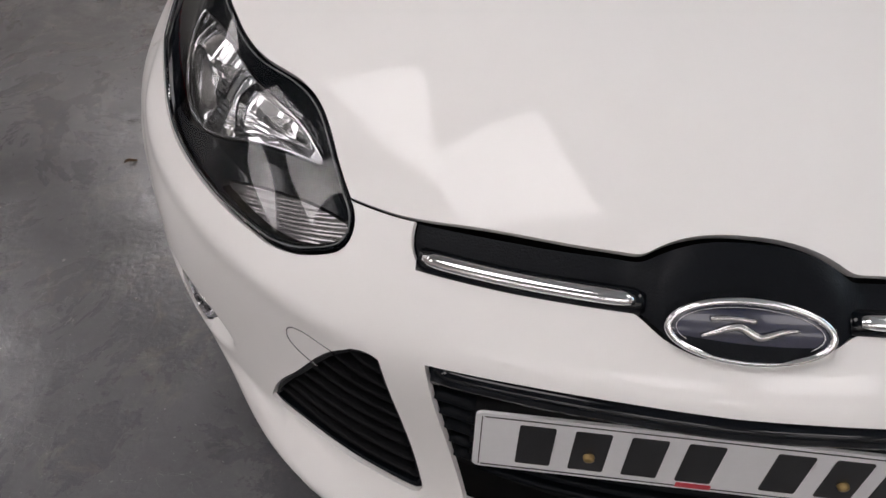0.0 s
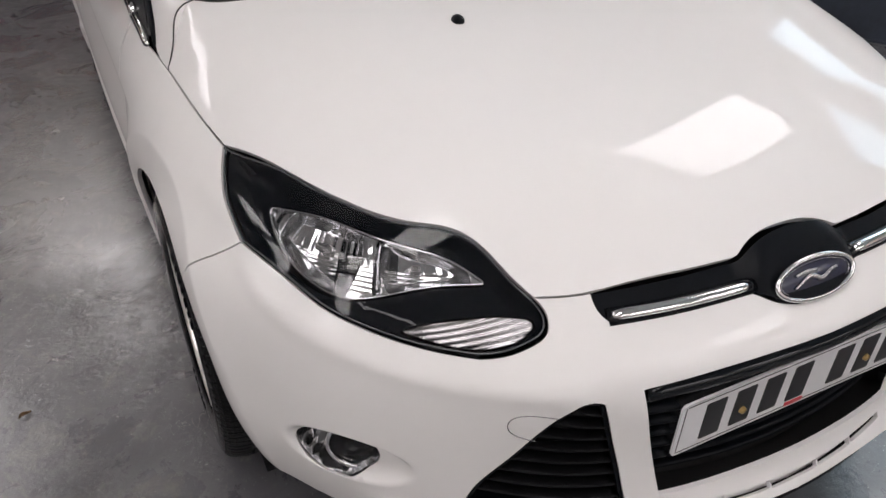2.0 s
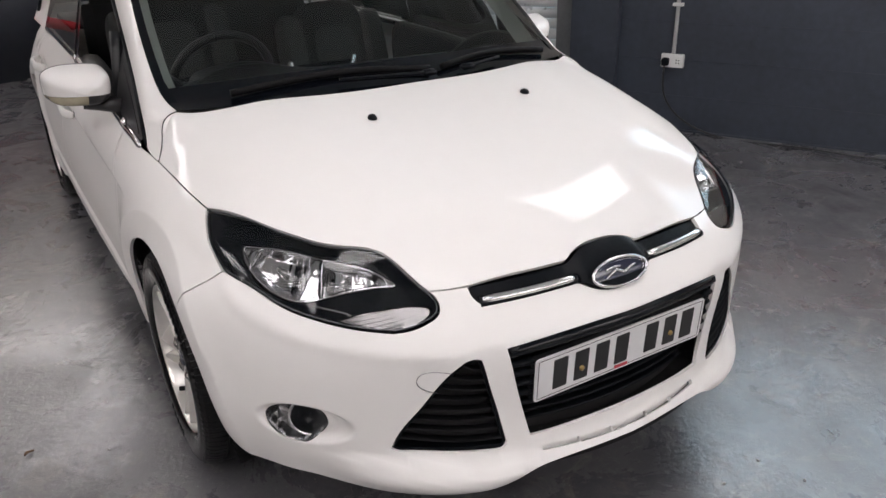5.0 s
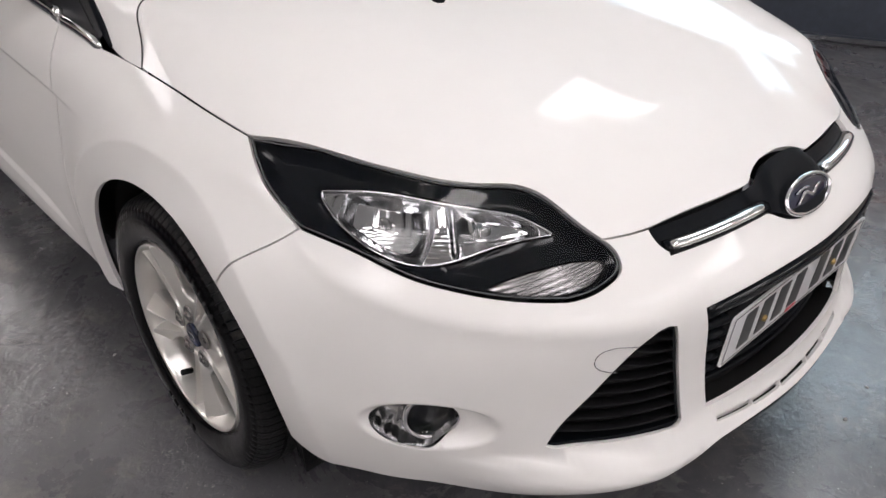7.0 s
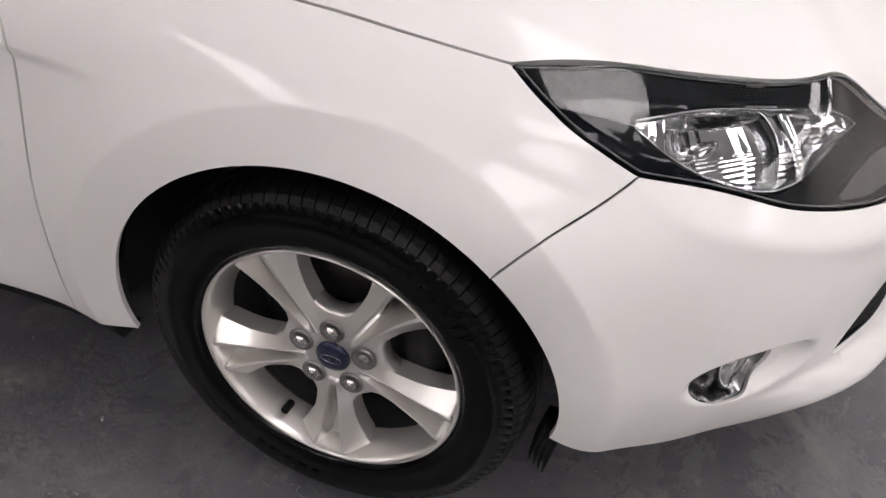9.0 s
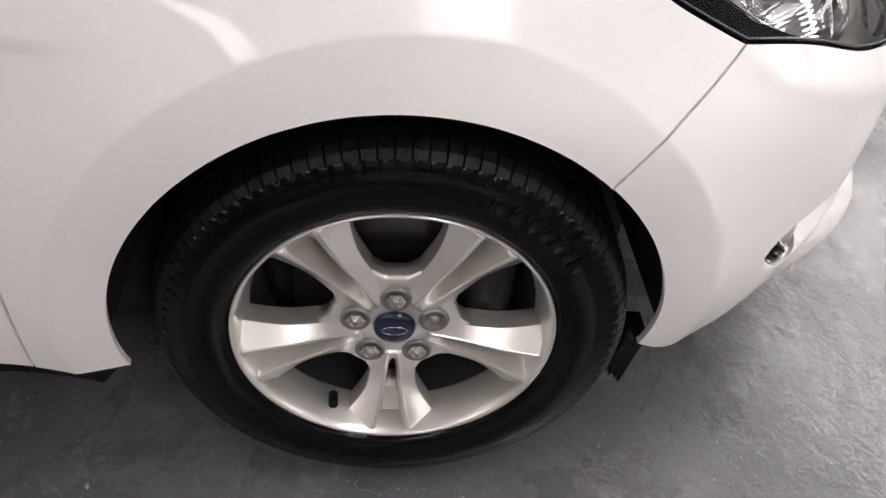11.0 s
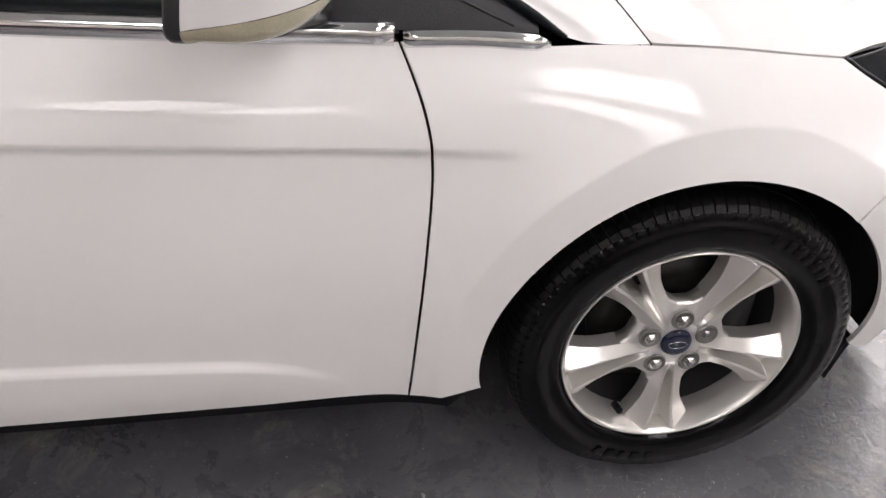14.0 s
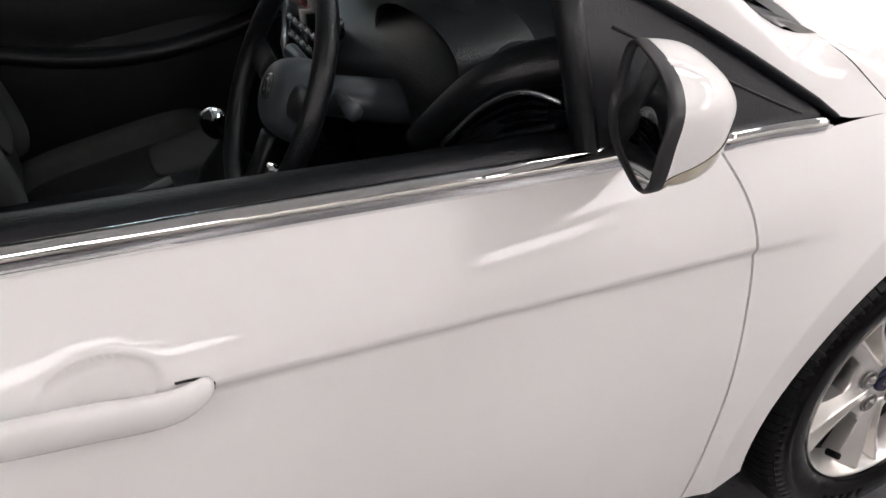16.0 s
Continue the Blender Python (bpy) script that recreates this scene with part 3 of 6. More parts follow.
def flank(s):
    part("front_wing", panel("front_wing", [LAMP_REAR[::-1], SEAM, ARCH_REST, [ARCH_REST[-1], (0.835, 1.29, 0.238), (0.833, 1.346, 0.237)], DOOR_FRONT[::-1], [DOOR_TOP, (0.79, 1.25, 0.846), CHROME_TIP], FENDER_TOP, BONNET_SIDE[::-1]], rows=CREASES, side=s, depth=0.009, gap=0.0019, row_step=0.007), WHITE, car)
    WHITE_PANELS[s] = part("front_door", panel("front_door", [DOOR_FRONT[::-1], BELT, DOOR_REAR, [DOOR_REAR[-1], (0.838, 2.0, 0.232), (0.838, 1.6, 0.235), (0.833, 1.346, 0.237)]], rows=CREASES, side=s, depth=0.02, spacing=0.013, row_step=0.007, gap=0.0024), WHITE, car, "white front door with a pressed line and open window")
    rear_low = HUB_Y + BASE
    rear_arch = circle_run(rear_low, HUB_Z, ARCH, 168, 118, 0.86, 12)
    part("rear_door", panel("rear_door", [DOOR_REAR, [DOOR_REAR[-1], (0.835, 3.0, 0.235), (0.835, 3.13, 0.24)], [(0.835, 3.13, 0.24), rear_arch[0]], rear_arch, [rear_arch[-1], (0.86, 3.40, 0.70), (0.78, 3.46, 0.90)], [(0.78, 3.46, 0.90), (0.77, 3.0, 0.90), DOOR_REAR[0]]], rows=CREASES, side=s, spacing=0.03), WHITE, car)
    rest = circle_run(rear_low, HUB_Z, ARCH, 118, -8, 0.86, 20)
    part("rear_quarter", panel("rear_quarter", [[(0.78, 3.46, 0.90), (0.86, 3.40, 0.70), rest[0]], rest, [rest[-1], (0.8, 4.1, 0.3)], [(0.8, 4.1, 0.3), (0.8, 4.1, 0.6), (0.75, 4.1, 0.91)], [(0.75, 4.1, 0.91), (0.78, 3.46, 0.90)]], side=s, spacing=0.03), WHITE, car)


mirrored_pair(flank)

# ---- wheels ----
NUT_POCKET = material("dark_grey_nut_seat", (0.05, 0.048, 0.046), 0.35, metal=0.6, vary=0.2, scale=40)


def tyre_bm():
    side = [(-0.088, 0.2105), (-0.096, 0.2125), (-0.104, 0.221), (-0.109, 0.240), (-0.1105, 0.256), (-0.1095, 0.270), (-0.1080, 0.2715), (-0.1070, 0.280), (-0.1030, 0.290), (-0.0955, 0.2985), (-0.084, 0.3045)]
    prof = side + [(-0.060, 0.3090), (-0.054, 0.3092), (-0.0535, 0.302), (-0.0475, 0.302), (-0.047, 0.3095), (-0.022, 0.3100), (-0.0215, 0.302), (-0.0145, 0.302), (-0.014, 0.3100)]
    prof = prof + [(-x, r) for x, r in prof[::-1]]
    n, last = 400, len(prof) - 1

    def ripple(i, j):
        j = min(j, last - j)
        return -0.0045 if i % 4 == 2 and 8 <= j <= 12 else 0.0

    bm = lathe(prof + [(0.08, 0.2095), (-0.08, 0.2095), prof[0]], n, ripple)
    bmesh.ops.translate(bm, verts=bm.verts, vec=(-0.025, 0, 0))
    # the cuts across the shoulder are narrow: draw their flanks together
    for v in bm.verts:
        r, a = math.hypot(v.co.y, v.co.z), math.atan2(v.co.z, v.co.y)
        k = a / (2 * math.pi / 100)
        whole = math.floor(k + 1e-4)
        b = (whole + float(np.interp(k - whole, (0, 0.25, 0.5, 0.75, 1), (0, 0.43, 0.5, 0.57, 1)))) * 2 * math.pi / 100
        v.co.y, v.co.z = r * math.cos(b), r * math.sin(b)
    return bm


# half width of a spoke, its crests and the foot of its groove, by distance from the hub's axis
SPOKE_HALF = Curve((0.046, 0.028), (0.075, 0.0295), (0.103, 0.0325), (0.138, 0.0385), (0.15, 0.0430), (0.165, 0.050), (0.185, 0.061), (0.202, 0.070))
SPOKE_CREST = Curve((0.046, 0.0062), (0.10, 0.0130), (0.157, 0.0200), (0.202, 0.0300))
SPOKE_SLOT = Curve((0.046, 0.0010), (0.10, 0.0035), (0.157, 0.0078), (0.202, 0.0135))


def wheel_spoke(a):
    """A split spoke: two crisp ribs either side of a groove that is open in its middle length, and two broad sloping facets (x outwards)."""
    nu = 22
    bm = bmesh.new()
    grid = []
    for i in range(nu + 1):
        u = i / nu
        r = 0.046 + 0.155 * u
        half, crest, slot_w = float(SPOKE_HALF(r)), float(SPOKE_CREST(r)), float(SPOKE_SLOT(r))
        crown = 0.0535 + 0.015 * u ** 1.5
        deep = 0.0020 + 0.042 * float(step(0.05, 0.40, u)) - 0.012 * float(step(0.75, 1.0, u))
        fall = 0.005 + 0.023 * u
        side_pts = [(half, fall + 0.004), (half * 0.96 + 0.04 * crest, fall), (crest + 0.0012, 0.0016), (crest, 0.0), (crest * 0.76, 0.0006), (slot_w, deep)]
        row = [(crown - d, -y, r) for y, d in side_pts] + [(crown - d, y, r) for y, d in side_pts[::-1]]
        grid.append([bm.verts.new(p) for p in row])
    n = len(grid[0])
    for i in range(nu):
        for j in range(n - 1):
            if j == n // 2 - 1 and 0.36 < (i + 0.5) / nu < 0.74:
                continue
            bm.faces.new((grid[i][j], grid[i][j + 1], grid[i + 1][j + 1], grid[i + 1][j]))
    for j in range(1, n - 1):
        for i in range(nu):
            bm.edges.get((grid[i][j], grid[i + 1][j])).smooth = False
    rim = [e for e in bm.edges if e.is_boundary]
    ext = bmesh.ops.extrude_edge_only(bm, edges=rim)
    for v in (g for g in ext["geom"] if isinstance(g, bmesh.types.BMVert)):
        v.co.x -= 0.030
        v.co.y *= 0.93
    bmesh.ops.recalc_face_normals(bm, faces=bm.faces)
    bmesh.ops.rotate(bm, verts=bm.verts, cent=(0, 0, 0), matrix=Matrix.Rotation(radians(a), 3, "X"))
    return bm


def hub_web():
    """The web that joins the spokes, with a straight rounded edge across each opening."""
    def fn(u, v):
        ang = 360 * u
        d = abs((ang - 90 + 36) % 72 - 36)
        reach = (0.0865 / math.cos(radians(d)) + 0.020 * float(step(8, 27, d))) * (1 - 0.42 * float(step(27, 32, d)))
        prof = [(0.027, 0.046), (0.036, 0.0490), (0.056, 0.0492), (0.5 * (0.056 + reach), 0.0470), (max(reach - 0.006, 0.064), 0.0438), (reach - 0.002, 0.0425), (reach, 0.0390), (reach + 0.0005, 0.030), (reach - 0.004, 0.012), (0.03, 0.010)]
        r, x = prof[int(round(v * (len(prof) - 1)))]
        t = radians(ang)
        return (x, r * math.cos(t), r * math.sin(t))
    return grid_bm(fn, 240, 9, True)


def build_wheel():
    w = new("wheel")
    w.parent = car
    tagged(w, "silver five-spoke alloy wheel with a black tyre")
    tyre = part("tyre", tyre_bm(), RUBBER, w, "black tyre with ribbed shoulder blocks")
    tyre.data.materials.append(TREAD)
    for p in tyre.data.polygons:
        c = p.center
        p.material_index = 1 if math.hypot(c.y, c.z) > 0.2905 else 0
        p.use_smooth = p.material_index == 0
    part("rim", lathe([(0.069, 0.2110), (0.0735, 0.2105), (0.074, 0.2080), (0.070, 0.2050), (0.061, 0.2025), (0.040, 0.1985), (0.014, 0.192), (0.010, 0.1935), (0.010, 0.2), (0.035, 0.2075), (0.069, 0.2110)], 128), ALLOY, w)
    # the inner barrel lies in shade, which its dark material paints in
    part("rim_barrel", lathe([(0.011, 0.1938), (-0.030, 0.1875), (-0.09, 0.182), (-0.125, 0.200), (-0.125, 0.208), (-0.06, 0.207), (0.008, 0.2055)], 96), DARK, w, "deep barrel, its shade painted as a dark colour")
    part("hub_face", hub_web(), ALLOY, w)
    for k in range(5):
        part("spoke", wheel_spoke(-(54 + 72 * k - 90)), ALLOY, w)
    nut = lathe([(0.0, 0.0005), (0.0095, 0.0005), (0.009, 0.004), (0.0065, 0.0085), (0.0045, 0.0110), (0.004, 0.0132), (0.0, 0.0138), (-0.006, 0.0138)], 6)
    nut_mesh = mesh_of(nut, "wheel_nut", False)
    hole = mesh_of(lathe([(0.0008, 0.0002), (0.0010, 0.0150), (0.0045, 0.0175), (0.0040, 0.0190), (0.001, 0.0205)], 32), "nut_pocket")
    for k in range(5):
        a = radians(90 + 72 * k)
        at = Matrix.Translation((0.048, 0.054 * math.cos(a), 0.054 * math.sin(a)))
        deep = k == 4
        # pockets are silver; their shade is painted by a darker alloy
        part("nut_pocket", hole, NUT_POCKET if deep else SHADED_ALLOY, w, "", Matrix.Translation((0.0015, 0, 0)) @ at)
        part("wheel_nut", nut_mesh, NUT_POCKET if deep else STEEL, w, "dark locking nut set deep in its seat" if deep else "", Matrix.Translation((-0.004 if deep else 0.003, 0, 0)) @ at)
    cap = part("centre_cap", lathe([(0.040, 0.0002), (0.056, 0.0002), (0.0555, 0.018), (0.0535, 0.0255), (0.050, 0.028), (0.040, 0.028)], 48), BLUE, w, "deep blue centre cap with a silver oval")
    oval = grid_bm(lambda u, v: (0.0562 + 0.0006 * math.cos(2 * math.pi * v), (0.0165 + 0.0007 * math.sin(2 * math.pi * v)) * math.cos(2 * math.pi * u), (0.0075 + 0.0007 * math.sin(2 * math.pi * v)) * math.sin(2 * math.pi * u)), 40, 6, True, True)
    part("oval_emblem", oval, STEEL, cap)
    part("valve", tube([(0.038, -0.084, -0.158), (0.054, -0.083, -0.153), (0.062, -0.0825, -0.1505)], 0.0068, 12, up=(0, 1, 0)), BLACK_MATT, w, "black rubber tyre valve")
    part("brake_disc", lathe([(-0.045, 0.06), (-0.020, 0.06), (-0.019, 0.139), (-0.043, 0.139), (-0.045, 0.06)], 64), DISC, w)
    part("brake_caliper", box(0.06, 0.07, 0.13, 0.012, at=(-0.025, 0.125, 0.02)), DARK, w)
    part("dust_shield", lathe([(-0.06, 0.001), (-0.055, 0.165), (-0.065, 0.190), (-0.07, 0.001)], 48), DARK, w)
    bar = [mesh_of(box(0.0014, wd, 0.022, 0.0005, 1), "sidewall_bar") for wd in (0.017, 0.012)]
    for k, a in enumerate((66, 60.5, 55.5, 50.5, 45.2, 40.0, 35.5, -118, -112, -106, -100, -94)):
        t = radians(a)
        part("sidewall_bar", bar[k % 2], RUBBER, w, "", Matrix.Translation((0.0865, 0.258 * math.cos(t), 0.258 * math.sin(t))) @ Matrix.Rotation(t - math.pi / 2, 4, "X"))
    return w


wheel = build_wheel()
# the wheel is drawn facing +x; the right-hand side of the car faces -x
wheel.matrix_local = pose(-0.776, HUB_Y, HUB_Z, 0, 0, 180)
for x, y, rz, spin in ((-0.776, HUB_Y + BASE, 180, 25), (0.776, HUB_Y, 0, 140), (0.776, HUB_Y + BASE, 0, 200)):
    copy_thing(wheel, pose(x, y, HUB_Z, 0, 0, rz) @ pose(0, 0, 0, spin))


def wheel_well(s, y0):
    bm = grid_bm(lambda u, v: (s * (0.50 + 0.315 * v), y0 + 0.372 * math.cos(radians(-3 + 186 * u)), HUB_Z + 0.372 * math.sin(radians(-3 + 186 * u))), 40, 3)
    part("wheel_arch_liner", bm, DARK, car)
    part("wheel_well_wall", grid_bm(lambda u, v: (s * 0.50, y0 - 0.40 + 0.8 * u, 0.14 + 0.56 * v), 2, 2), DARK, car)


for side_sign in (-1, 1):
    for hub_y in (HUB_Y, HUB_Y + BASE):
        wheel_well(side_sign, hub_y)


def splash_flap(s):
    """The torn rubber lip that hangs from the liner behind the bumper's lower corner."""
    def fn(u, v):
        y = 0.545 - 0.030 * u
        hang = 0.075 + 0.018 * math.sin(u * 23) + 0.030 * u
        return (s * (0.805 - 0.012 * v), y + 0.012 * v, 0.275 - hang * v)
    bm = grid_bm(fn, 14, 4)
    ext = bmesh.ops.extrude_face_region(bm, geom=bm.faces[:])
    bmesh.ops.translate(bm, verts=[g for g in ext["geom"] if isinstance(g, bmesh.types.BMVert)], vec=(-s * 0.05, 0, 0))
    bmesh.ops.recalc_face_normals(bm, faces=bm.faces)
    part("splash_flap", bm, BLACK_MATT, car, "torn black rubber flap")


splash_flap(-1)
splash_flap(1)
# ---- the nose: headlamps, grilles, badge, plate, fog lamps ----


def loop_lift(loop, deep, ramp, base=0.004):
    """A dish: zero at the rim of loop, falling to -deep over ramp metres."""
    edge = np.array(loop)

    def fn(uv, p):
        d = np.sqrt(((uv[:, None] - edge[None]) ** 2).sum(2)).min(1)
        return -deep * step(0, ramp, d) - base
    return fn


LAMP_RUNS = [LAMP_TOP, LAMP_TIP, LAMP_LOW, LAMP_REAR]
# the bright reflector's opening inside the lamp, and the indicator's
REFLECTOR_UV = [[(0.985, 0.307), (0.85, 0.326), (0.705, 0.309), (0.60, 0.284), (0.535, 0.262), (0.490, 0.231)],
                [(0.490, 0.231), (0.488, 0.227), (0.494, 0.226)],
                [(0.494, 0.226), (0.527, 0.228), (0.566, 0.228), (0.65, 0.217), (0.715, 0.206), (0.772, 0.207), (0.813, 0.216), (0.858, 0.229), (0.92, 0.256), (0.968, 0.286)],
                [(0.968, 0.286), (0.984, 0.300), (0.985, 0.307)]]
BLINKER_UV = [[(0.632, 0.167), (0.595, 0.175), (0.525, 0.181), (0.482, 0.180), (0.440, 0.172)],
              [(0.440, 0.172), (0.436, 0.168), (0.437, 0.163)],
              [(0.437, 0.163), (0.458, 0.153), (0.49, 0.147), (0.536, 0.147), (0.575, 0.154), (0.632, 0.167)]]


def from_chart(runs):
    """Runs of places on the skin, from runs of points of the wrap-round chart."""
    return [[tuple(q) for q in settle(*wrap(np.array(r)))] for r in runs]


REFLECTOR, BLINKER = from_chart(REFLECTOR_UV), from_chart(BLINKER_UV)


def bowl(centre, radius, deep):
    c = np.array(unwrap(centre))

    def fn(uv):
        q = ((uv - c) ** 2).sum(1) / radius ** 2
        return -deep * (np.sqrt(np.maximum(0, 1 - q) + 0.004) - 0.063)
    return fn


def headlight(s):
    h = new("headlight")
    h.parent = car
    tagged(h, "clear headlight with black surround and bright reflectors")
    rim = outline(LAMP_RUNS, wrap, 0.0025)
    part("lens", panel("lens", LAMP_RUNS, gap=0.003, depth=0.006, side=s, lift=-0.0005), LENS, h, "clear plastic lens").visible_shadow = False
    part("lens_seal", panel("lens_seal", LAMP_RUNS, holes=[shrunk(LAMP_RUNS, 0.0055)], gap=0.0026, depth=0.004, side=s, lift=-0.0025, spacing=0.02, fine=0.008), BLACK_GLOSS, h)
    rim_line = outline(LAMP_RUNS, wrap, 0.006, 0.0052)
    o, w = wrap(rim_line)
    q = settle(o, w)
    q = q + body_normal(q) * 0.0002
    line = [Vector((x * s, y, z)) for x, y, z in q]
    part("lens_edge", tube(line + line[:1], 0.0011, 6), LENS_EDGE, h, "pale lens edge")
    ref = outline(REFLECTOR, wrap, 0.0025)
    dish = loop_lift(rim, 0.020, 0.03, 0.0105)

    def surround(uv, p):
        d = np.sqrt(((uv[:, None] - ref[None]) ** 2).sum(2)).min(1)
        # a raised lip round the reflector and a step above the indicator
        return dish(uv, p) + 0.003 * np.exp(-(d / 0.008) ** 2)

    part("lamp_surround", panel("lamp_surround", LAMP_RUNS, holes=[REFLECTOR, BLINKER], gap=0.004, depth=0.01, side=s, lift=surround, spacing=0.008), BLACK_GLOSS, h, "gloss black inner surround")
    b1, b2 = bowl((0.668, 0.425, 0.722), 0.105, 0.042), bowl((0.545, 0.302, 0.728), 0.085, 0.034)
    split = unwrap((0.600, 0.345, 0.722))[0]

    def dish2(uv, p):
        d = np.sqrt(((uv[:, None] - ref[None]) ** 2).sum(2)).min(1)
        deep = np.minimum(b1(uv), b2(uv)) * step(0.0, 0.010, d)
        low = step(0.262, 0.244, uv[:, 1] - 0.06 * (uv[:, 0] - split))
        # upright facets above, fine level flutes on the lower half, a ridge between the bowls
        facets = 0.0022 * np.abs(((uv[:, 0] * 38) % 1) - 0.5) * (1 - low) + 0.0005 * np.sin(uv[:, 1] * 800 + 5 * np.sin(uv[:, 0] * 14)) * low
        return -0.0315 + deep + facets * step(0.004, 0.012, d) + 0.005 * np.exp(-((uv[:, 0] - split) / 0.006) ** 2) * step(0.0, 0.01, d)

    part("reflector", panel("reflector", REFLECTOR, gap=-0.001, depth=0.0, side=s, lift=dish2, spacing=0.0024), DULL_CHROME, h, "bright faceted reflector bowl")
    o, w = wrap(ref)
    q = settle(o, w)
    q = q - body_normal(q) * 0.0275
    edge = [Vector((x * s, y, z)) for x, y, z in q]
    part("reflector_bezel", tube(edge + edge[:1], 0.0018, 6), CHROME, h, "thin chrome edge round the reflector")
    for k, (c, r) in enumerate((((0.672, 0.43, 0.728), 0.007), ((0.560, 0.302, 0.720), 0.006))):
        at = on_skin([c], -0.060 if k == 0 else -0.050, s)[0]
        way = on_skin([c], 0.0, s)[0] - at
        m = Matrix.Translation(at) @ way.to_track_quat("X", "Z").to_matrix().to_4x4()
        part("bulb_cap", lathe([(-0.02, 0.0002), (-0.02, r * 1.5), (0.0, r * 1.5), (0.002, r), (0.018, r * 0.85), (0.024, r * 0.4), (0.0245, 0.0002)], 24), STEEL, h, "", m)
    flutes = lambda uv, p: -0.026 + 0.0010 * np.sin(uv[:, 1] * 780 + uv[:, 0] * 90) - 0.010 * step(0.48, 0.60, uv[:, 0]) * step(0.60, 0.48, uv[:, 0])
    part("indicator", panel("indicator", BLINKER, gap=-0.001, depth=0.0, side=s, lift=flutes, spacing=0.002), RIBBED, h, "ribbed clear indicator")


def shrunk(runs, by):
    """A loop as one run, drawn in by so many metres, given as places on the skin."""
    uv = outline(runs, wrap, 0.012, by)
    o, w = wrap(uv)
    p = settle(o, w)
    pts = [tuple(q) for q in p]
    return [pts + [pts[0]]]


mirrored_pair(headlight)

# upper grille insert with its dome round the badge
INSERT = [BONNET_FRONT[:11], [BONNET_FRONT[10], (0.345, 0.132, 0.678), (0.336, 0.119, 0.668)], BUMPER_TOP[::-1], [BUMPER_TOP[0], BONNET_FRONT[0]]]


def dome(uv, p):
    e = (p[:, 0] / 0.104) ** 2 + ((p[:, 2] - 0.682) / 0.062) ** 2
    return -0.010 + 0.022 * step(1.5, 0.55, e)


grille = part("upper_grille", panel("upper_grille", INSERT, both=True, lift=dome, spacing=0.009, gap=0.001, depth=0.02), BLACK_SATIN, car, "satin black upper grille with a dome for the badge")
for s in (-1, 1):
    pts = on_skin(run([(0.331, 0.120, 0.6755), (0.25, 0.100, 0.6785), (0.17, 0.090, 0.680), (0.110, 0.086, 0.681)], 0.012), 0.002, s)
    part("chrome_bar", tube(pts, 0.0100, 14, 0.80, lambda t: 0.72 + 0.28 * min(1, 14 * t, 14 * (1 - t))), CHROME, grille, "chrome bar")
    part("bar_shroud", tube(on_skin(run([(0.337, 0.120, 0.674), (0.25, 0.100, 0.677), (0.17, 0.090, 0.679), (0.10, 0.086, 0.680)], 0.012), -0.008, s), 0.016, 12, 0.9), BLACK_GLOSS, grille)

badge = new("badge")
badge.parent = car
tagged(badge, "blue oval badge with a chrome rim and plain silver flourish")
badge.matrix_local = Matrix.Translation((0, 0.056, 0.680)) @ Matrix.Rotation(radians(-34), 4, "X")


def ellipse(a, b, y0, bulge, n=64, rings=8):
    """A domed oval facing -y."""
    return grid_bm(lambda u, v: (a * v * math.cos(2 * math.pi * u), y0 - bulge * (1 - v * v), b * v * math.sin(2 * math.pi * u)), n, rings, True)


def ring(a, b, r, y0, n=72, flat=1.0):
    return grid_bm(lambda u, v: ((a + r * math.cos(2 * math.pi * v)) * math.cos(2 * math.pi * u), y0 + flat * r * math.sin(2 * math.pi * v), (b + r * math.cos(2 * math.pi * v)) * math.sin(2 * math.pi * u)), n, 10, True, True)


part("badge_back", ellipse(0.087, 0.037, 0.004, 0.006), BLACK_SATIN, badge)
part("badge_rim", ring(0.0795, 0.0305, 0.0042, -0.003), CHROME, badge, "chrome rim")
part("badge_face", ellipse(0.078, 0.029, -0.001, 0.0035), BLUE, badge, "deep blue face")
part("badge_line", ring(0.0715, 0.0240, 0.0006, -0.0022), STEEL, badge)
swash = run([(-0.047, -0.0052, -0.008), (-0.030, -0.0055, -0.001), (-0.010, -0.0056, 0.004), (0.008, -0.0056, -0.004), (0.026, -0.0055, 0.002), (0.046, -0.0052, 0.006)], 0.003)
part("flourish", tube(swash, 0.0034, 8, 0.6, lambda t: 0.5 + 0.8 * math.sin(math.pi * t), up=(0, 1, 0)), STEEL, badge, "plain silver flourish")
part("flourish", tube(run([(-0.040, -0.0054, 0.010), (-0.02, -0.0056, 0.0125), (0.004, -0.0055, 0.011)], 0.003), 0.0026, 8, 0.6, up=(0, 1, 0)), STEEL, badge, "plain silver flourish")

# main grille: backing, top lip, slats
main = new("main_grille")
main.parent = car
tagged(main, "black lower grille with level slats behind the number plate")
part("backing", panel("backing", [[(0.0, 0, 0.612), (0.10, 0.01, 0.611), (0.22, 0.02, 0.606), (0.326, 0.045, 0.595)], [(0.326, 0.045, 0.595), (0.295, 0.035, 0.453), (0.270, 0.026, 0.350)], [(0.270, 0.026, 0.350), (0.1, 0.0, 0.356), (0.0, 0.0, 0.357)], [(0.0, 0.0, 0.357), (0.0, 0.0, 0.612)]], both=True, lift=-0.085, spacing=0.03, depth=0), DARK, main)
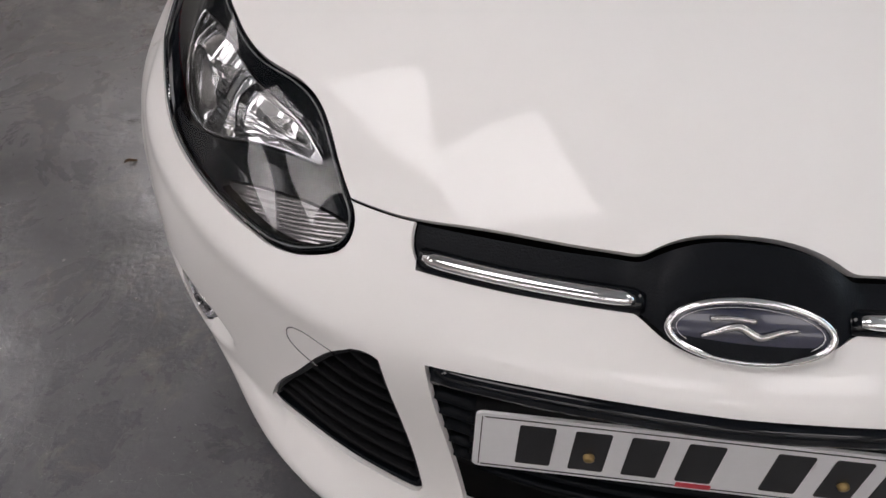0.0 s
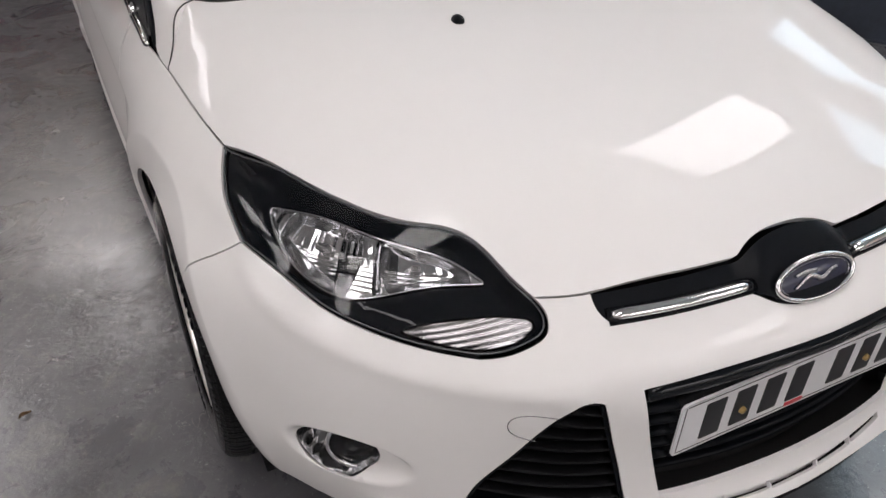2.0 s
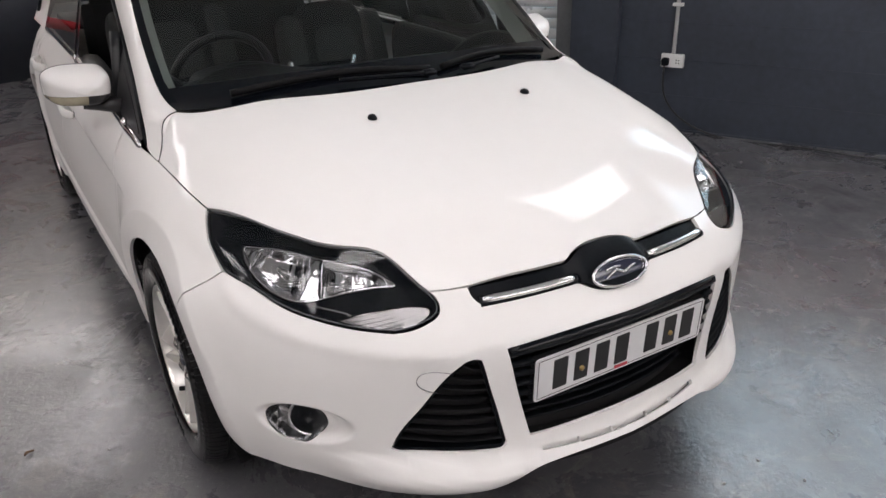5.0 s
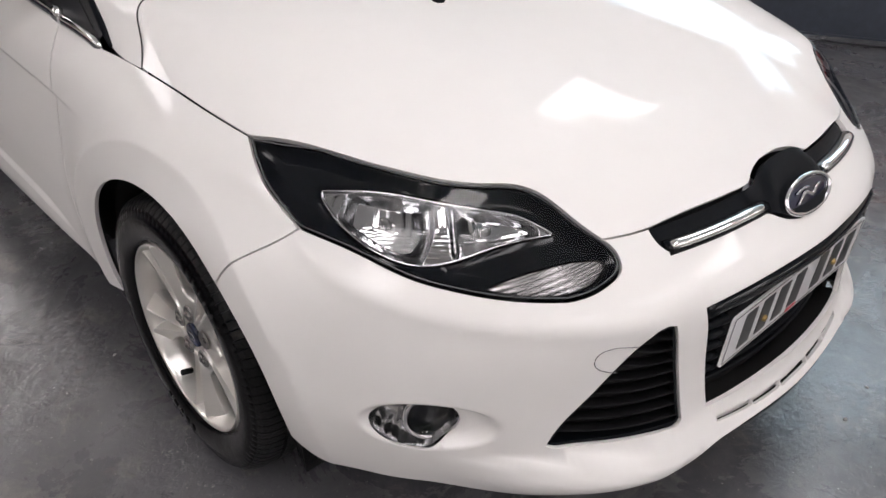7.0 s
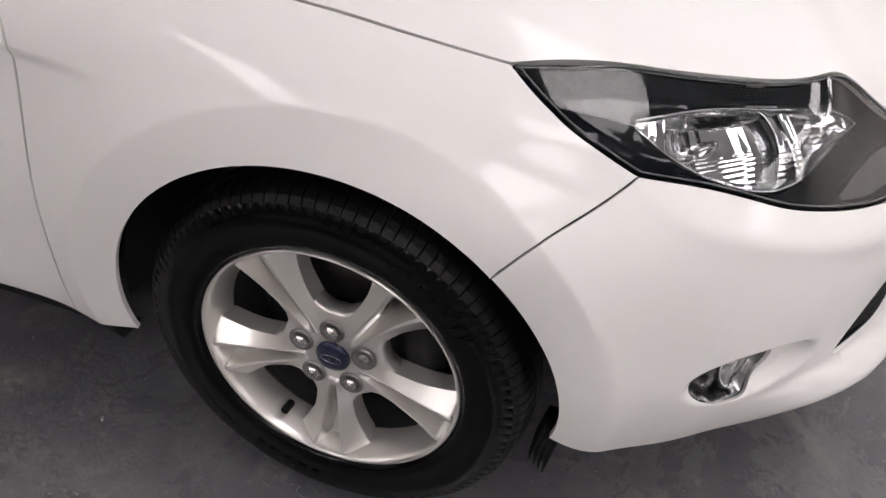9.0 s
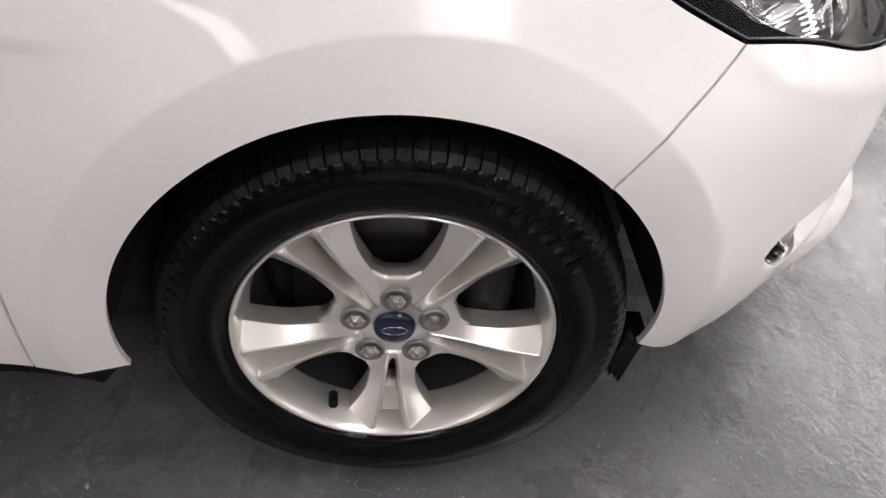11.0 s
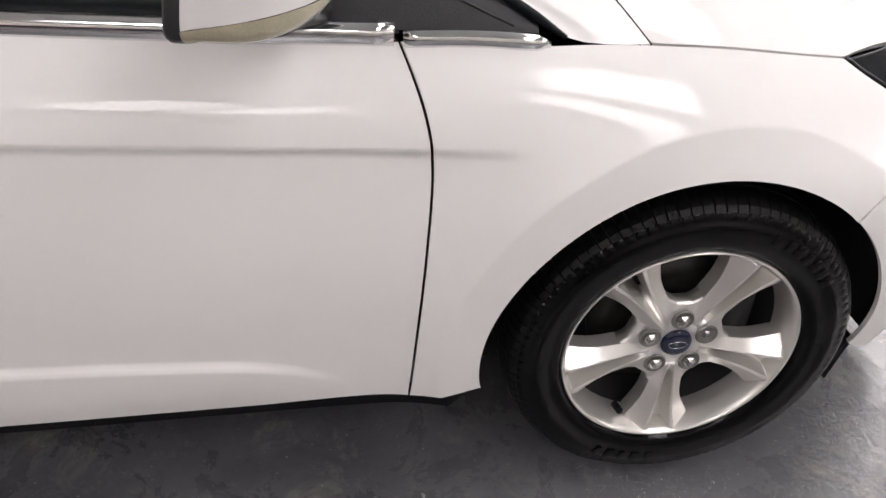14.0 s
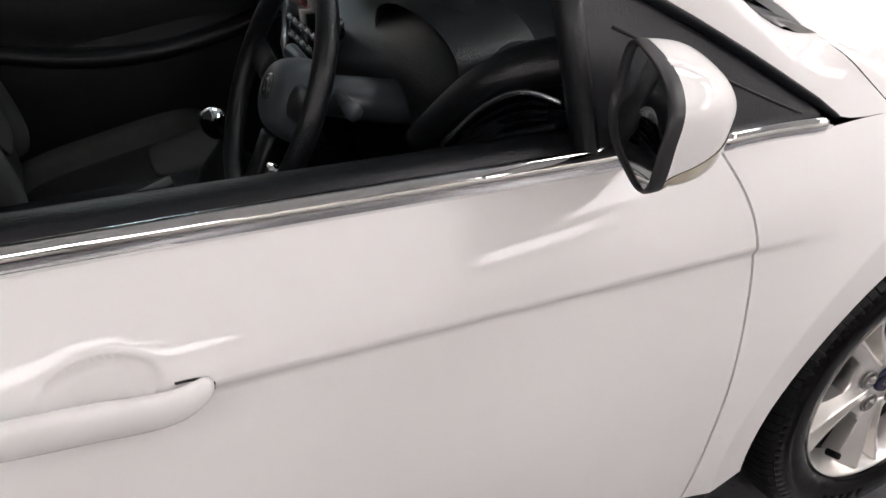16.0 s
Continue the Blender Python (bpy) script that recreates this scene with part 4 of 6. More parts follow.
for k, z in enumerate((0.372, 0.392, 0.412, 0.432, 0.452, 0.472, 0.492, 0.512, 0.532, 0.552)):
    w = 0.262 + (z - 0.356) * 0.235
    pts = on_skin(run([(x, 0.02, z) for x in (0.0, 0.1, 0.2, w)], 0.03), -0.052)
    full = [Vector((-p.x, p.y, p.z)) for p in pts[:0:-1]] + pts
    part("slat", tube(full, 0.013, 6, 0.30), BLACK_SATIN, main)
lip = on_skin(run([(0.0, 0.0, 0.592), (0.1, 0.01, 0.591), (0.2, 0.02, 0.587), (0.312, 0.045, 0.577)], 0.02), -0.010)
part("top_rail", tube([Vector((-p.x, p.y, p.z)) for p in lip[:0:-1]] + lip, 0.014, 10, 1.0), BLACK_GLOSS, main, "gloss black top rail")
for s in (-1, 1):
    for k in range(5):
        z = 0.545 - 0.026 * k
        x0, x1 = 0.262, 0.312 - 0.024 * (0.56 - z) / 0.1
        part("side_step", tube(on_skin(run([(x0, 0.03, z), (x1, 0.04, z)], 0.012), -0.012, s), 0.0115, 8, 0.7), BLACK_SATIN, main)

plate = tagged(new("number_plate"), "white number plate with a dark border and plain dark bars")
plate.parent = car
plate.matrix_local = Matrix.Translation((0, 0.022, 0.4955)) @ Matrix.Rotation(radians(3), 4, "X")


def slab(w, h, t, r, at=(0, 0, 0)):
    """A plate with rounded corners, facing -y."""
    bm = bmesh.new()
    pts = []
    for cx, cz, a0 in ((w / 2 - r, h / 2 - r, 0), (-w / 2 + r, h / 2 - r, 90), (-w / 2 + r, -h / 2 + r, 180), (w / 2 - r, -h / 2 + r, 270)):
        pts += [(cx + r * math.cos(radians(a0 + 15 * k)), cz + r * math.sin(radians(a0 + 15 * k))) for k in range(7)]
    f = bm.faces.new([bm.verts.new((x + at[0], at[1], z + at[2])) for x, z in pts])
    ext = bmesh.ops.extrude_face_region(bm, geom=[f])
    for v in (g for g in ext["geom"] if isinstance(g, bmesh.types.BMVert)):
        v.co.y += t
    bmesh.ops.recalc_face_normals(bm, faces=bm.faces)
    return bm


part("plate_back", slab(0.520, 0.111, 0.004, 0.009), PLATE, plate, smooth=False)
for w, h, x, z in ((0.500, 0.0012, 0, 0.0495), (0.500, 0.0012, 0, -0.0495), (0.0012, 0.099, 0.2525, 0), (0.0012, 0.099, -0.2525, 0)):
    part("border_line", slab(w, h, 0.001, 0.0004, (x, -0.0008, z)), INK, plate, smooth=False)
for x in (-0.1905, -0.1295, -0.0685, -0.0075, 0.0865, 0.1475, 0.2055):
    part("dark_bar", slab(0.040, 0.078, 0.001, 0.003, (x, -0.0009, 0.001)), INK, plate, smooth=False)
part("red_bar", slab(0.040, 0.0085, 0.001, 0.001, (-0.004, -0.0010, -0.0468)), RED_INK, plate, smooth=False)
for x in (-0.129, 0.150):
    part("plate_screw", lathe([(0.006, 0.0002), (0.006, 0.003), (0.0045, 0.006), (0, 0.0068), (-0.002, 0.0068)], 20), BRASS, plate, "", Matrix.Translation((x, -0.001, -0.008)) @ Matrix.Rotation(radians(-90), 4, "Z"))
part("plate_bracket", box(0.53, 0.02, 0.118, 0.004, at=(0, 0.0155, 0)), BLACK_MATT, plate)


def side_grille(s):
    g = new("side_grille")
    g.parent = car
    tagged(g, "black three-cornered side grille with curved slats")
    part("backing", panel("side_backing", SIDE_GRILLE, gap=-0.004, lift=-0.034, depth=0, side=s, spacing=0.02), DARK, g)
    part("grille_edge", panel("grille_edge", SIDE_GRILLE, holes=[shrunk(SIDE_GRILLE, 0.007)], gap=0.0015, lift=-0.005, depth=0.03, side=s, spacing=0.02), BLACK_SATIN, g)
    for k in range(8):
        z = 0.366 + 0.0262 * k
        x0 = 0.326 + (z - 0.35) * 0.235
        x1 = 0.543 - (z - 0.36) * 0.655
        if x1 - x0 < 0.02:
            continue
        bow = 0.010
        mid = (x0 + x1) / 2
        pts = on_skin(run([(x0, 0.05, z - 0.004), (mid, 0.08, z - bow * 0.2), (x1, 0.12, z + bow)], 0.012), -0.015, s)
        part("slat", tube(pts, 0.0120, 8, 0.20), BLACK_MATT, g)


def fog_lamp(s):
    f = new("fog_lamp")
    f.parent = car
    tagged(f, "round fog lamp in a chrome oval bezel")
    loop = outline(fog_loop(), wrap, 0.006)
    part("bezel", panel("fog_bezel", fog_loop(), lift=loop_lift(loop, 0.032, 0.022), gap=0.0005, depth=0.0, side=s, spacing=0.005, fine=0.004), SATIN_CHROME, f, "chrome oval bezel")
    at = on_skin([(0.93 * math.sin(radians(48.2)), MID - 0.93 * math.cos(radians(48.2)), 0.398)], -0.014, s)[0]
    way = Vector((s * 0.42, -0.90, 0.02))
    m = Matrix.Translation(at) @ way.to_track_quat("X", "Z").to_matrix().to_4x4() @ Matrix.Diagonal((1.0, 1.16, 1.16, 1.0))
    part("lamp_ring", lathe([(-0.02, 0.037), (0.006, 0.0395), (0.011, 0.0425), (0.006, 0.046), (-0.02, 0.047), (-0.02, 0.037)], 48), CHROME, f, "chrome ring", m)
    part("lamp_bowl", lathe([(-0.022, 0.0003), (-0.020, 0.014), (-0.010, 0.029), (0.004, 0.0385)], 40), BLACK_GLOSS, f, "", m)
    part("lamp_shield", lathe([(-0.02, 0.0003), (0.0, 0.008), (-0.004, 0.0105), (-0.02, 0.0105)], 24), BLACK_GLOSS, f, "", m)
    part("fog_lens", lathe([(0.010, 0.0003), (0.009, 0.017), (0.006, 0.031), (0.002, 0.0395)], 40), LENS, f, "clear lens", m).visible_shadow = False


mirrored_pair(side_grille)
mirrored_pair(fog_lamp)

# the dark shell that closes the gaps behind the panels
SHELL_RUNS = [[(0.0, 0.0, 0.31), (0.0, 0.10, 0.64)], [(0.0, 0.1, 0.64), (0.40, 0.2, 0.66), (0.6, 0.35, 0.70), (0.72, 0.62, 0.72)], [(0.72, 0.62, 0.72), (0.77, 0.57, 0.62), (0.80, 0.49, 0.45), (0.78, 0.46, 0.30)], [(0.78, 0.46, 0.30), (0.6, 0.23, 0.28), (0.3, 0.05, 0.29), (0.0, 0.0, 0.31)]]
part("bumper_core", panel("bumper_core", SHELL_RUNS, both=True, lift=-0.075, spacing=0.04, fine=0.03, depth=0), DARK, car)
for z in (0.343, 0.300):
    def shelf(u, v):
        q = on_skin([(0.30 * abs(2 * u - 1), 0.03, z)], -0.008 - 0.11 * v)[0]
        return (math.copysign(q.x, 2 * u - 1), q.y, q.z)
    part("grille_shelf", grid_bm(shelf, 20, 4), DARK, car)
part("engine_bay", box(0.98, 0.62, 0.36, 0.03, at=(0, 0.68, 0.44)), DARK, car)
for s in (-1, 1):
    part("wing_core", panel("wing_core", [[(0.76, 0.72, 0.78), (0.77, 0.95, 0.81), (0.78, 1.3, 0.83)], [(0.78, 1.3, 0.83), (0.85, 1.32, 0.6), (0.83, 1.32, 0.26)], [(0.83, 1.32, 0.26), (0.85, 1.245, 0.27)], circle_run(HUB_Y, HUB_Z, ARCH + 0.012, -6, 140, 0.86, 20), [circle_run(HUB_Y, HUB_Z, ARCH + 0.012, -6, 140, 0.86, 20)[-1], (0.79, 0.55, 0.69), (0.76, 0.72, 0.78)]], lift=-0.02, side=s, spacing=0.04, fine=0.03, depth=0), DARK, car)
    part("door_core", box(0.08, 1.00, 0.52, 0.02, at=(s * 0.745, 1.87, 0.53)), DARK, car)
    if s < 0:
        eye_cover = on_skin(run([(0.459, 0.10, 0.499), (0.482, 0.11, 0.508), (0.498, 0.12, 0.525), (0.496, 0.117, 0.543), (0.478, 0.108, 0.553), (0.455, 0.095, 0.552), (0.434, 0.083, 0.548)], 0.004), 0.0, s)
        part("tow_cover_joint", tube(eye_cover, 0.0009, 6), SATIN_CHROME, bumper, "fine grey joint of the towing-eye cover")
    jet = part("washer_jet", grid_bm(lambda u, v: (0.012 * math.sin(math.pi * v) * math.cos(2 * math.pi * u), 0.017 * math.sin(math.pi * v) * math.sin(2 * math.pi * u), 0.011 * max(0, math.cos(math.pi * v) + 0.3)), 20, 10, True), BLACK_SATIN, car, "black washer jet")
    jet.location = (s * 0.255, 0.757, float(settle(*lid(np.array([[0.255, 0.757]])))[0, 2]) - 0.001)

# ---- the cabin: pillars, glass, mirrors, belt, interior ----
FABRIC = material("dark_grey_seat_cloth", (0.010, 0.010, 0.011), 0.85, vary=0.25, scale=30, bump=0.006, bump_scale=500)
FABRIC_PALE = material("mid_grey_seat_cloth", (0.045, 0.045, 0.044), 0.85, vary=0.2, scale=30, bump=0.006, bump_scale=500)
SOFT_BLACK = material("soft_black_trim", (0.009, 0.010, 0.012), 0.32, vary=0.25, scale=6, bump=0.003, bump_scale=350)
PILLAR_TRIM = material("pale_grey_pillar_trim", (0.50, 0.51, 0.47), 0.7, vary=0.06, scale=6)
SILVER_TRIM = material("satin_silver_trim", (0.66, 0.70, 0.73), 0.22, metal=0.9, vary=0.1, scale=12)
# grey plastic, lightened and blued to hold the windscreen's daylight in its colour
GREY_TRIM = material("grey_moulding_painted_daylight", (0.062, 0.070, 0.080), 0.30, vary=0.12, scale=10, bump=0.001, bump_scale=300)
RIM_GREY = material("dark_grey_smooth_plastic", (0.020, 0.020, 0.022), 0.45, vary=0.1, scale=12)
CORNER_GREY = material("dark_grey_moulded_plastic", (0.016, 0.017, 0.020), 0.42, vary=0.2, scale=12, bump=0.002, bump_scale=400)
RUBBER_SEAL = material("black_window_rubber", (0.010, 0.010, 0.011), 0.4, vary=0.2, scale=20)

SCREEN_EDGE = [BONNET_JOINT[0], (0.696, 1.165, 0.952), (0.701, 1.225, 0.979), (0.700, 1.30, 1.032), (0.692, 1.40, 1.102), (0.650, 1.68, 1.262), (0.605, 1.90, 1.368), (0.575, 2.08, 1.425)]
PILLAR_EDGE = [BONNET_JOINT[-1], (0.778, 1.085, 0.838), (0.776, 1.125, 0.846), (0.758, 1.232, 0.913), (0.741, 1.34, 0.978), (0.708, 1.60, 1.118), (0.670, 1.90, 1.278), (0.625, 2.2, 1.375)]
CENTRE_EDGE = [(0.0, 0.985, 0.935), (0.0, 1.08, 0.99), (0.0, 1.32, 1.125), (0.0, 1.62, 1.285), (0.0, 1.84, 1.39), (0.0, 2.0, 1.44)]


def along(points):
    """A smooth curve through points, called with 0 to 1."""
    p = np.array(points, float)
    d = np.concatenate([[0], np.cumsum(np.linalg.norm(np.diff(p, axis=0), axis=1))])
    c = [Curve(*zip(d / d[-1], p[:, k])) for k in range(3)]
    return lambda t: np.array([float(f(t)) for f in c])


edge_at, pillar_at, centre_at, joint_at = along(SCREEN_EDGE), along(PILLAR_EDGE), along(CENTRE_EDGE), along(BONNET_JOINT)


def screen_point(u, v, lift=0.0):
    e, c = edge_at(v), centre_at(v)
    k = u * u
    p = np.array([u * e[0], c[1] + (e[1] - c[1]) * k, c[2] + (e[2] - c[2]) * k])
    return p + lift * np.array([0.25 * u, -0.45, 0.85])


def a_pillar(s):
    def fn(u, v):
        p = edge_at(u) * (1 - v) + pillar_at(u) * v
        p = p + (joint_at(v) - edge_at(0) * (1 - v) - pillar_at(0) * v) * max(0, 1 - u / 0.16) ** 2
        p = p + math.sin(math.pi * v) * 0.011 * min(1, u / 0.08) * np.array([0.45, -0.45, 0.75])
        return (s * p[0], p[1], p[2])
    bm = grid_bm(fn, 40, 10)
    if s * sum(f.normal.x for f in bm.faces) < 0:
        bmesh.ops.reverse_faces(bm, faces=bm.faces)
    part("a_pillar", bm, WHITE, car)
    joint = [(s * q[0], q[1], q[2]) for q in (joint_at(k / 24) for k in range(25))]
    part("pillar_return", grid_bm(lambda u, v: (s * (joint_at(u)[0] - 0.004 * v), joint_at(u)[1] - 0.006 * v, joint_at(u)[2] - 0.024 * v), 20, 2), WHITE, car)
    joint = [(x, y, z - 0.0016) for x, y, z in joint]
    part("bonnet_joint", tube(joint, 0.0016, 8), RUBBER_SEAL, car, "dark joint between bonnet and pillar foot")
    part("pillar_trim", grid_bm(lambda u, v: (s * (edge_at(0.1 + 0.9 * u)[0] - 0.012 - 0.055 * v), edge_at(0.1 + 0.9 * u)[1] + 0.035 + 0.05 * v, edge_at(0.1 + 0.9 * u)[2] - 0.02), 24, 3), PILLAR_TRIM, car, "pale grey inner pillar trim")
    # black corner panel ahead of the window, with a thin dark rod for its groove
    def corner(u, v):
        y = 1.165 + 0.375 * u
        zt, xt = np.interp(y, [p[1] for p in PILLAR_EDGE], [p[2] for p in PILLAR_EDGE]) - 0.006, np.interp(y, [p[1] for p in PILLAR_EDGE], [p[0] for p in PILLAR_EDGE]) - 0.002
        zb, xb = 0.853 + 0.045 * (y - 1.165), 0.780
        return (s * (xb + (xt - xb) * v + 0.003 * math.sin(math.pi * v)), y, zb + (zt - zb) * v)
    part("corner_panel", grid_bm(corner, 14, 8), CORNER_GREY, car, "satin black corner panel")
    groove_line = [corner((y - 1.165) / 0.375, v) for y, v in ((1.20, 0.30), (1.24, 0.47), (1.29, 0.57), (1.35, 0.64), (1.42, 0.70), (1.50, 0.74))]
    groove_line = [(x + s * 0.0008, y, z) for x, y, z in groove_line]
    part("corner_groove", tube(groove_line, 0.0019, 8), RUBBER_SEAL, car)
    frame_pts = run([(s * p[0], p[1], p[2]) for p in PILLAR_EDGE[2:]] + [(s * 0.64, 2.6, 1.40), (s * 0.645, 3.0, 1.385), (s * 0.68, 3.45, 1.25), (s * 0.755, 3.75, 0.96)], 0.05)
    part("window_frame", tube(frame_pts, 0.009, 8, 0.8, lambda t: min(1, 0.5 + 30 * t)), BLACK_SATIN, car, "black window frame")
    part("front_post", tube([(s * 0.770, 1.545, 0.87), (s * 0.745, 1.555, 0.98), (s * 0.728, 1.57, 1.10)], 0.022, 8, 0.7, up=(0, 1, 0)), SOFT_BLACK, car)
    part("b_pillar", grid_bm(lambda u, v: (s * (0.775 - 0.13 * u - 0.0 * v), 2.36 + 0.09 * v - 0.02 * u, 0.88 + 0.50 * u), 6, 2), BLACK_GLOSS, car, "gloss black door post")
    # belt of chrome, in two lengths, and the black rubber and door top inside it
    part("belt_chrome", tube(on_skin(run([CHROME_TIP, (0.785, 1.25, 0.847), (0.789, 1.35, 0.852)], 0.02), 0.0005, s), 0.0100, 12, 1.4, lambda t: min(1, 0.35 + 6 * t)), CHROME, car, "polished chrome belt strip")
    belt = [(x, y, z + 0.003) for x, y, z in BELT]
    part("belt_chrome", tube(on_skin(run([(0.786, 1.362, 0.857)] + belt[1:], 0.03), 0.0005, s), 0.0120, 14, 1.55), CHROME, car, "polished chrome belt strip")
    part("belt_chrome", tube(on_skin(run([(0.765, 2.40, 0.897), (0.765, 2.9, 0.905), (0.76, 3.4, 0.91)], 0.05), 0.0005, s), 0.0120, 14, 1.55), CHROME, car, "polished chrome belt strip")
    belt_curve = along(belt)

    def ledge(u, v):
        p = belt_curve(u)
        prof = [(0.000, 0.004), (-0.010, 0.014), (-0.020, 0.020), (-0.040, 0.022), (-0.070, 0.014), (-0.088, -0.01), (-0.095, -0.08), (-0.085, -0.25)]
        k = v * (len(prof) - 1)
        i = min(int(k), len(prof) - 2)
        a, b = prof[i], prof[i + 1]
        return (s * (p[0] + a[0] + (b[0] - a[0]) * (k - i) - 0.006), p[1], p[2] + a[1] + (b[1] - a[1]) * (k - i))
    part("door_top", grid_bm(ledge, 24, 14), SOFT_BLACK, WHITE_PANELS[s], "soft black door top trim")
    part("door_card", grid_bm(lambda u, v: (s * (0.69 - 0.02 * math.sin(math.pi * v)), 1.36 + 1.0 * u, 0.30 + 0.52 * v), 8, 8), SOFT_BLACK, WHITE_PANELS[s], "black inner door card")
    part("door_armrest", tube(run([(s * 0.66, 1.50, 0.78), (s * 0.655, 1.75, 0.70), (s * 0.655, 2.1, 0.68), (s * 0.66, 2.3, 0.72)], 0.03), 0.035, 10, 0.7), SOFT_BLACK, WHITE_PANELS[s])
    part("sill", panel("sill", [[(0.83, 1.232, 0.236), (0.833, 1.35, 0.231), (0.838, 2.4, 0.229), (0.835, 3.13, 0.234)], [(0.835, 3.13, 0.234), (0.815, 3.13, 0.195)], [(0.815, 3.13, 0.195), (0.815, 1.27, 0.195)], [(0.815, 1.27, 0.195), (0.83, 1.232, 0.236)]], lift=-0.012, side=s, spacing=0.03, depth=0.02), BLACK_MATT, car, "black sill strip")
    if s > 0:
        part("side_window", grid_bm(lambda u, v: (s * (0.772 - 0.10 * v), 1.56 + 0.80 * u, 0.885 + (0.18 + 0.32 * min(1, u * 1.6)) * v), 6, 4), PANE, car, "closed tinted side window")
    part("rear_side_window", grid_bm(lambda u, v: (s * (0.775 - 0.13 * v), 2.44 + 0.95 * u - 0.05 * v, 0.905 + (0.475 - 0.10 * u) * v), 6, 4), PANE, car, "closed tinted rear window")
    part("c_pillar", grid_bm(lambda u, v: (s * (0.775 - 0.17 * v), 3.42 + (0.5 - 0.35 * v) * u, 0.90 + 0.42 * v), 4, 4), WHITE, car)
    rear_pull = [(s * x, y, z) for x, y, z in run([(0.846, 2.985, 0.782), (0.876, 3.02, 0.785), (0.880, 3.09, 0.788), (0.876, 3.16, 0.790), (0.846, 3.195, 0.790)], 0.012)]
    part("door_handle", tube(rear_pull, 0.021, 14, 0.55, up=(1, 0, 0)), WHITE, car, "white pull handle")
    # handle with its cupped recess
    pts = run([(0.862, 2.030, 0.757), (0.880, 2.052, 0.761), (0.889, 2.12, 0.772), (0.889, 2.20, 0.781), (0.881, 2.25, 0.786), (0.864, 2.275, 0.788)], 0.008)
    part("door_handle", tube([(s * x, y, z) for x, y, z in pts], 0.021, 14, 0.55, lambda t: 0.55 + 0.45 * math.sin(math.pi * t) ** 0.4, up=(1, 0, 0)), WHITE, WHITE_PANELS[s], "white pull handle")
    joint = on_skin(run([(0.86, 2.060, 0.7690), (0.86, 2.050, 0.7685), (0.86, 2.038, 0.7670), (0.86, 2.027, 0.7610), (0.86, 2.024, 0.7540), (0.86, 2.031, 0.7470)], 0.006), 0.0008, s)
    part("handle_gap", tube(joint, 0.0014, 8), RUBBER_SEAL, WHITE_PANELS[s], "dark joint round the handle's front end")
    part("lock_cover", tube([(s * x, y, z) for x, y, z in run([(0.866, 2.284, 0.790), (0.877, 2.30, 0.791), (0.864, 2.335, 0.794)], 0.008)], 0.021, 14, 0.55, up=(1, 0, 0)), WHITE, WHITE_PANELS[s], "white lock cover")


mirrored_pair(a_pillar)


def wing_mirror(s):
    m = new("wing_mirror")
    m.parent = car
    tagged(m, "white wing mirror with black rim and clear indicator")
    cx, cz, hx, hz = 0.882, 0.963, 0.089, 0.058

    def shape(t, k):
        """t runs round the rim, k from the rim to the front of the shell."""
        c, q = math.cos(t), math.sin(t)
        e = 2 / 4.6
        x, z = math.copysign(abs(c) ** e, c), math.copysign(abs(q) ** e, q)
        w = max(0, 1 - k ** 3) ** 0.5
        # the shell steps in a little under the fold along its middle
        w *= 1 - 0.035 * float(step(0.02, -0.12, z)) * float(step(0.0, 0.12, k))
        return (s * (cx + hx * x * w - 0.016 * k), 1.554 - 0.118 * k + (0.0375 * x - 0.010 * z) * w, cz + hz * z * w * (1.0 if z > 0 else 0.98 - 0.36 * max(0.0, -x) ** 3) - 0.016 * max(0.0, x) ** 2 * w * max(0.0, z) - 0.020 * k)

    def split(below, outer, push):
        """The part of the shell above or below the indicator's top edge, and outboard or inboard of its end, moved out a little."""
        bm = grid_bm(lambda u, v: shape(2 * math.pi * u, v), 96, 30, True)
        cuts = [((0, 1.556, cz - 0.031), Vector((0, 0.06, 1.0) if below else (0, -0.06, -1.0)))]
        if outer is not None:
            cuts.append(((s * (cx - 0.02), 0, 0), (-s if outer else s, 0, 0)))
        for co, no in cuts:
            bmesh.ops.bisect_plane(bm, geom=bm.verts[:] + bm.edges[:] + bm.faces[:], plane_co=co, plane_no=no, clear_outer=True)
        for v in bm.verts:
            v.co += Vector((s * 0.4, -0.7, -0.3)) * push
        return bm

    part("mirror_shell", split(False, None, 0.0), WHITE, m, "white painted shell")
    part("indicator", split(True, True, 0.0016), AMBER, m, "smoky indicator strip")
    part("lower_shell", split(True, False, 0.0004), RIM_GREY, m)

    def rim(u, v):
        a = shape(2 * math.pi * u, 0)
        prof = ((1.0, 0.0), (1.008, 0.008), (1.0, 0.015), (0.965, 0.018), (0.935, 0.012))[int(round(v * 4))]
        return (s * cx + (a[0] - s * cx) * prof[0], a[1] + prof[1] - 0.002, cz + (a[2] - cz) * prof[0])
    part("mirror_rim", grid_bm(rim, 64, 4, True), RIM_GREY, m, "black rim")
    part("mirror_glass", grid_bm(lambda u, v: (s * cx + (shape(2 * math.pi * u, 0)[0] - s * cx) * v * 0.945, shape(2 * math.pi * u, 0)[1] + 0.010 if v else 1.565, cz + (shape(2 * math.pi * u, 0)[2] - cz) * v * 0.945), 64, 1, True), MIRROR, m, "mirror glass")
    part("mirror_foot", tube([(s * 0.765, 1.470, 0.890), (s * 0.80, 1.490, 0.898), (s * 0.84, 1.505, 0.906), (s * 0.87, 1.510, 0.912)], 0.034, 14, 0.72), RIM_GREY, m, "black mirror foot")


mirrored_pair(wing_mirror)

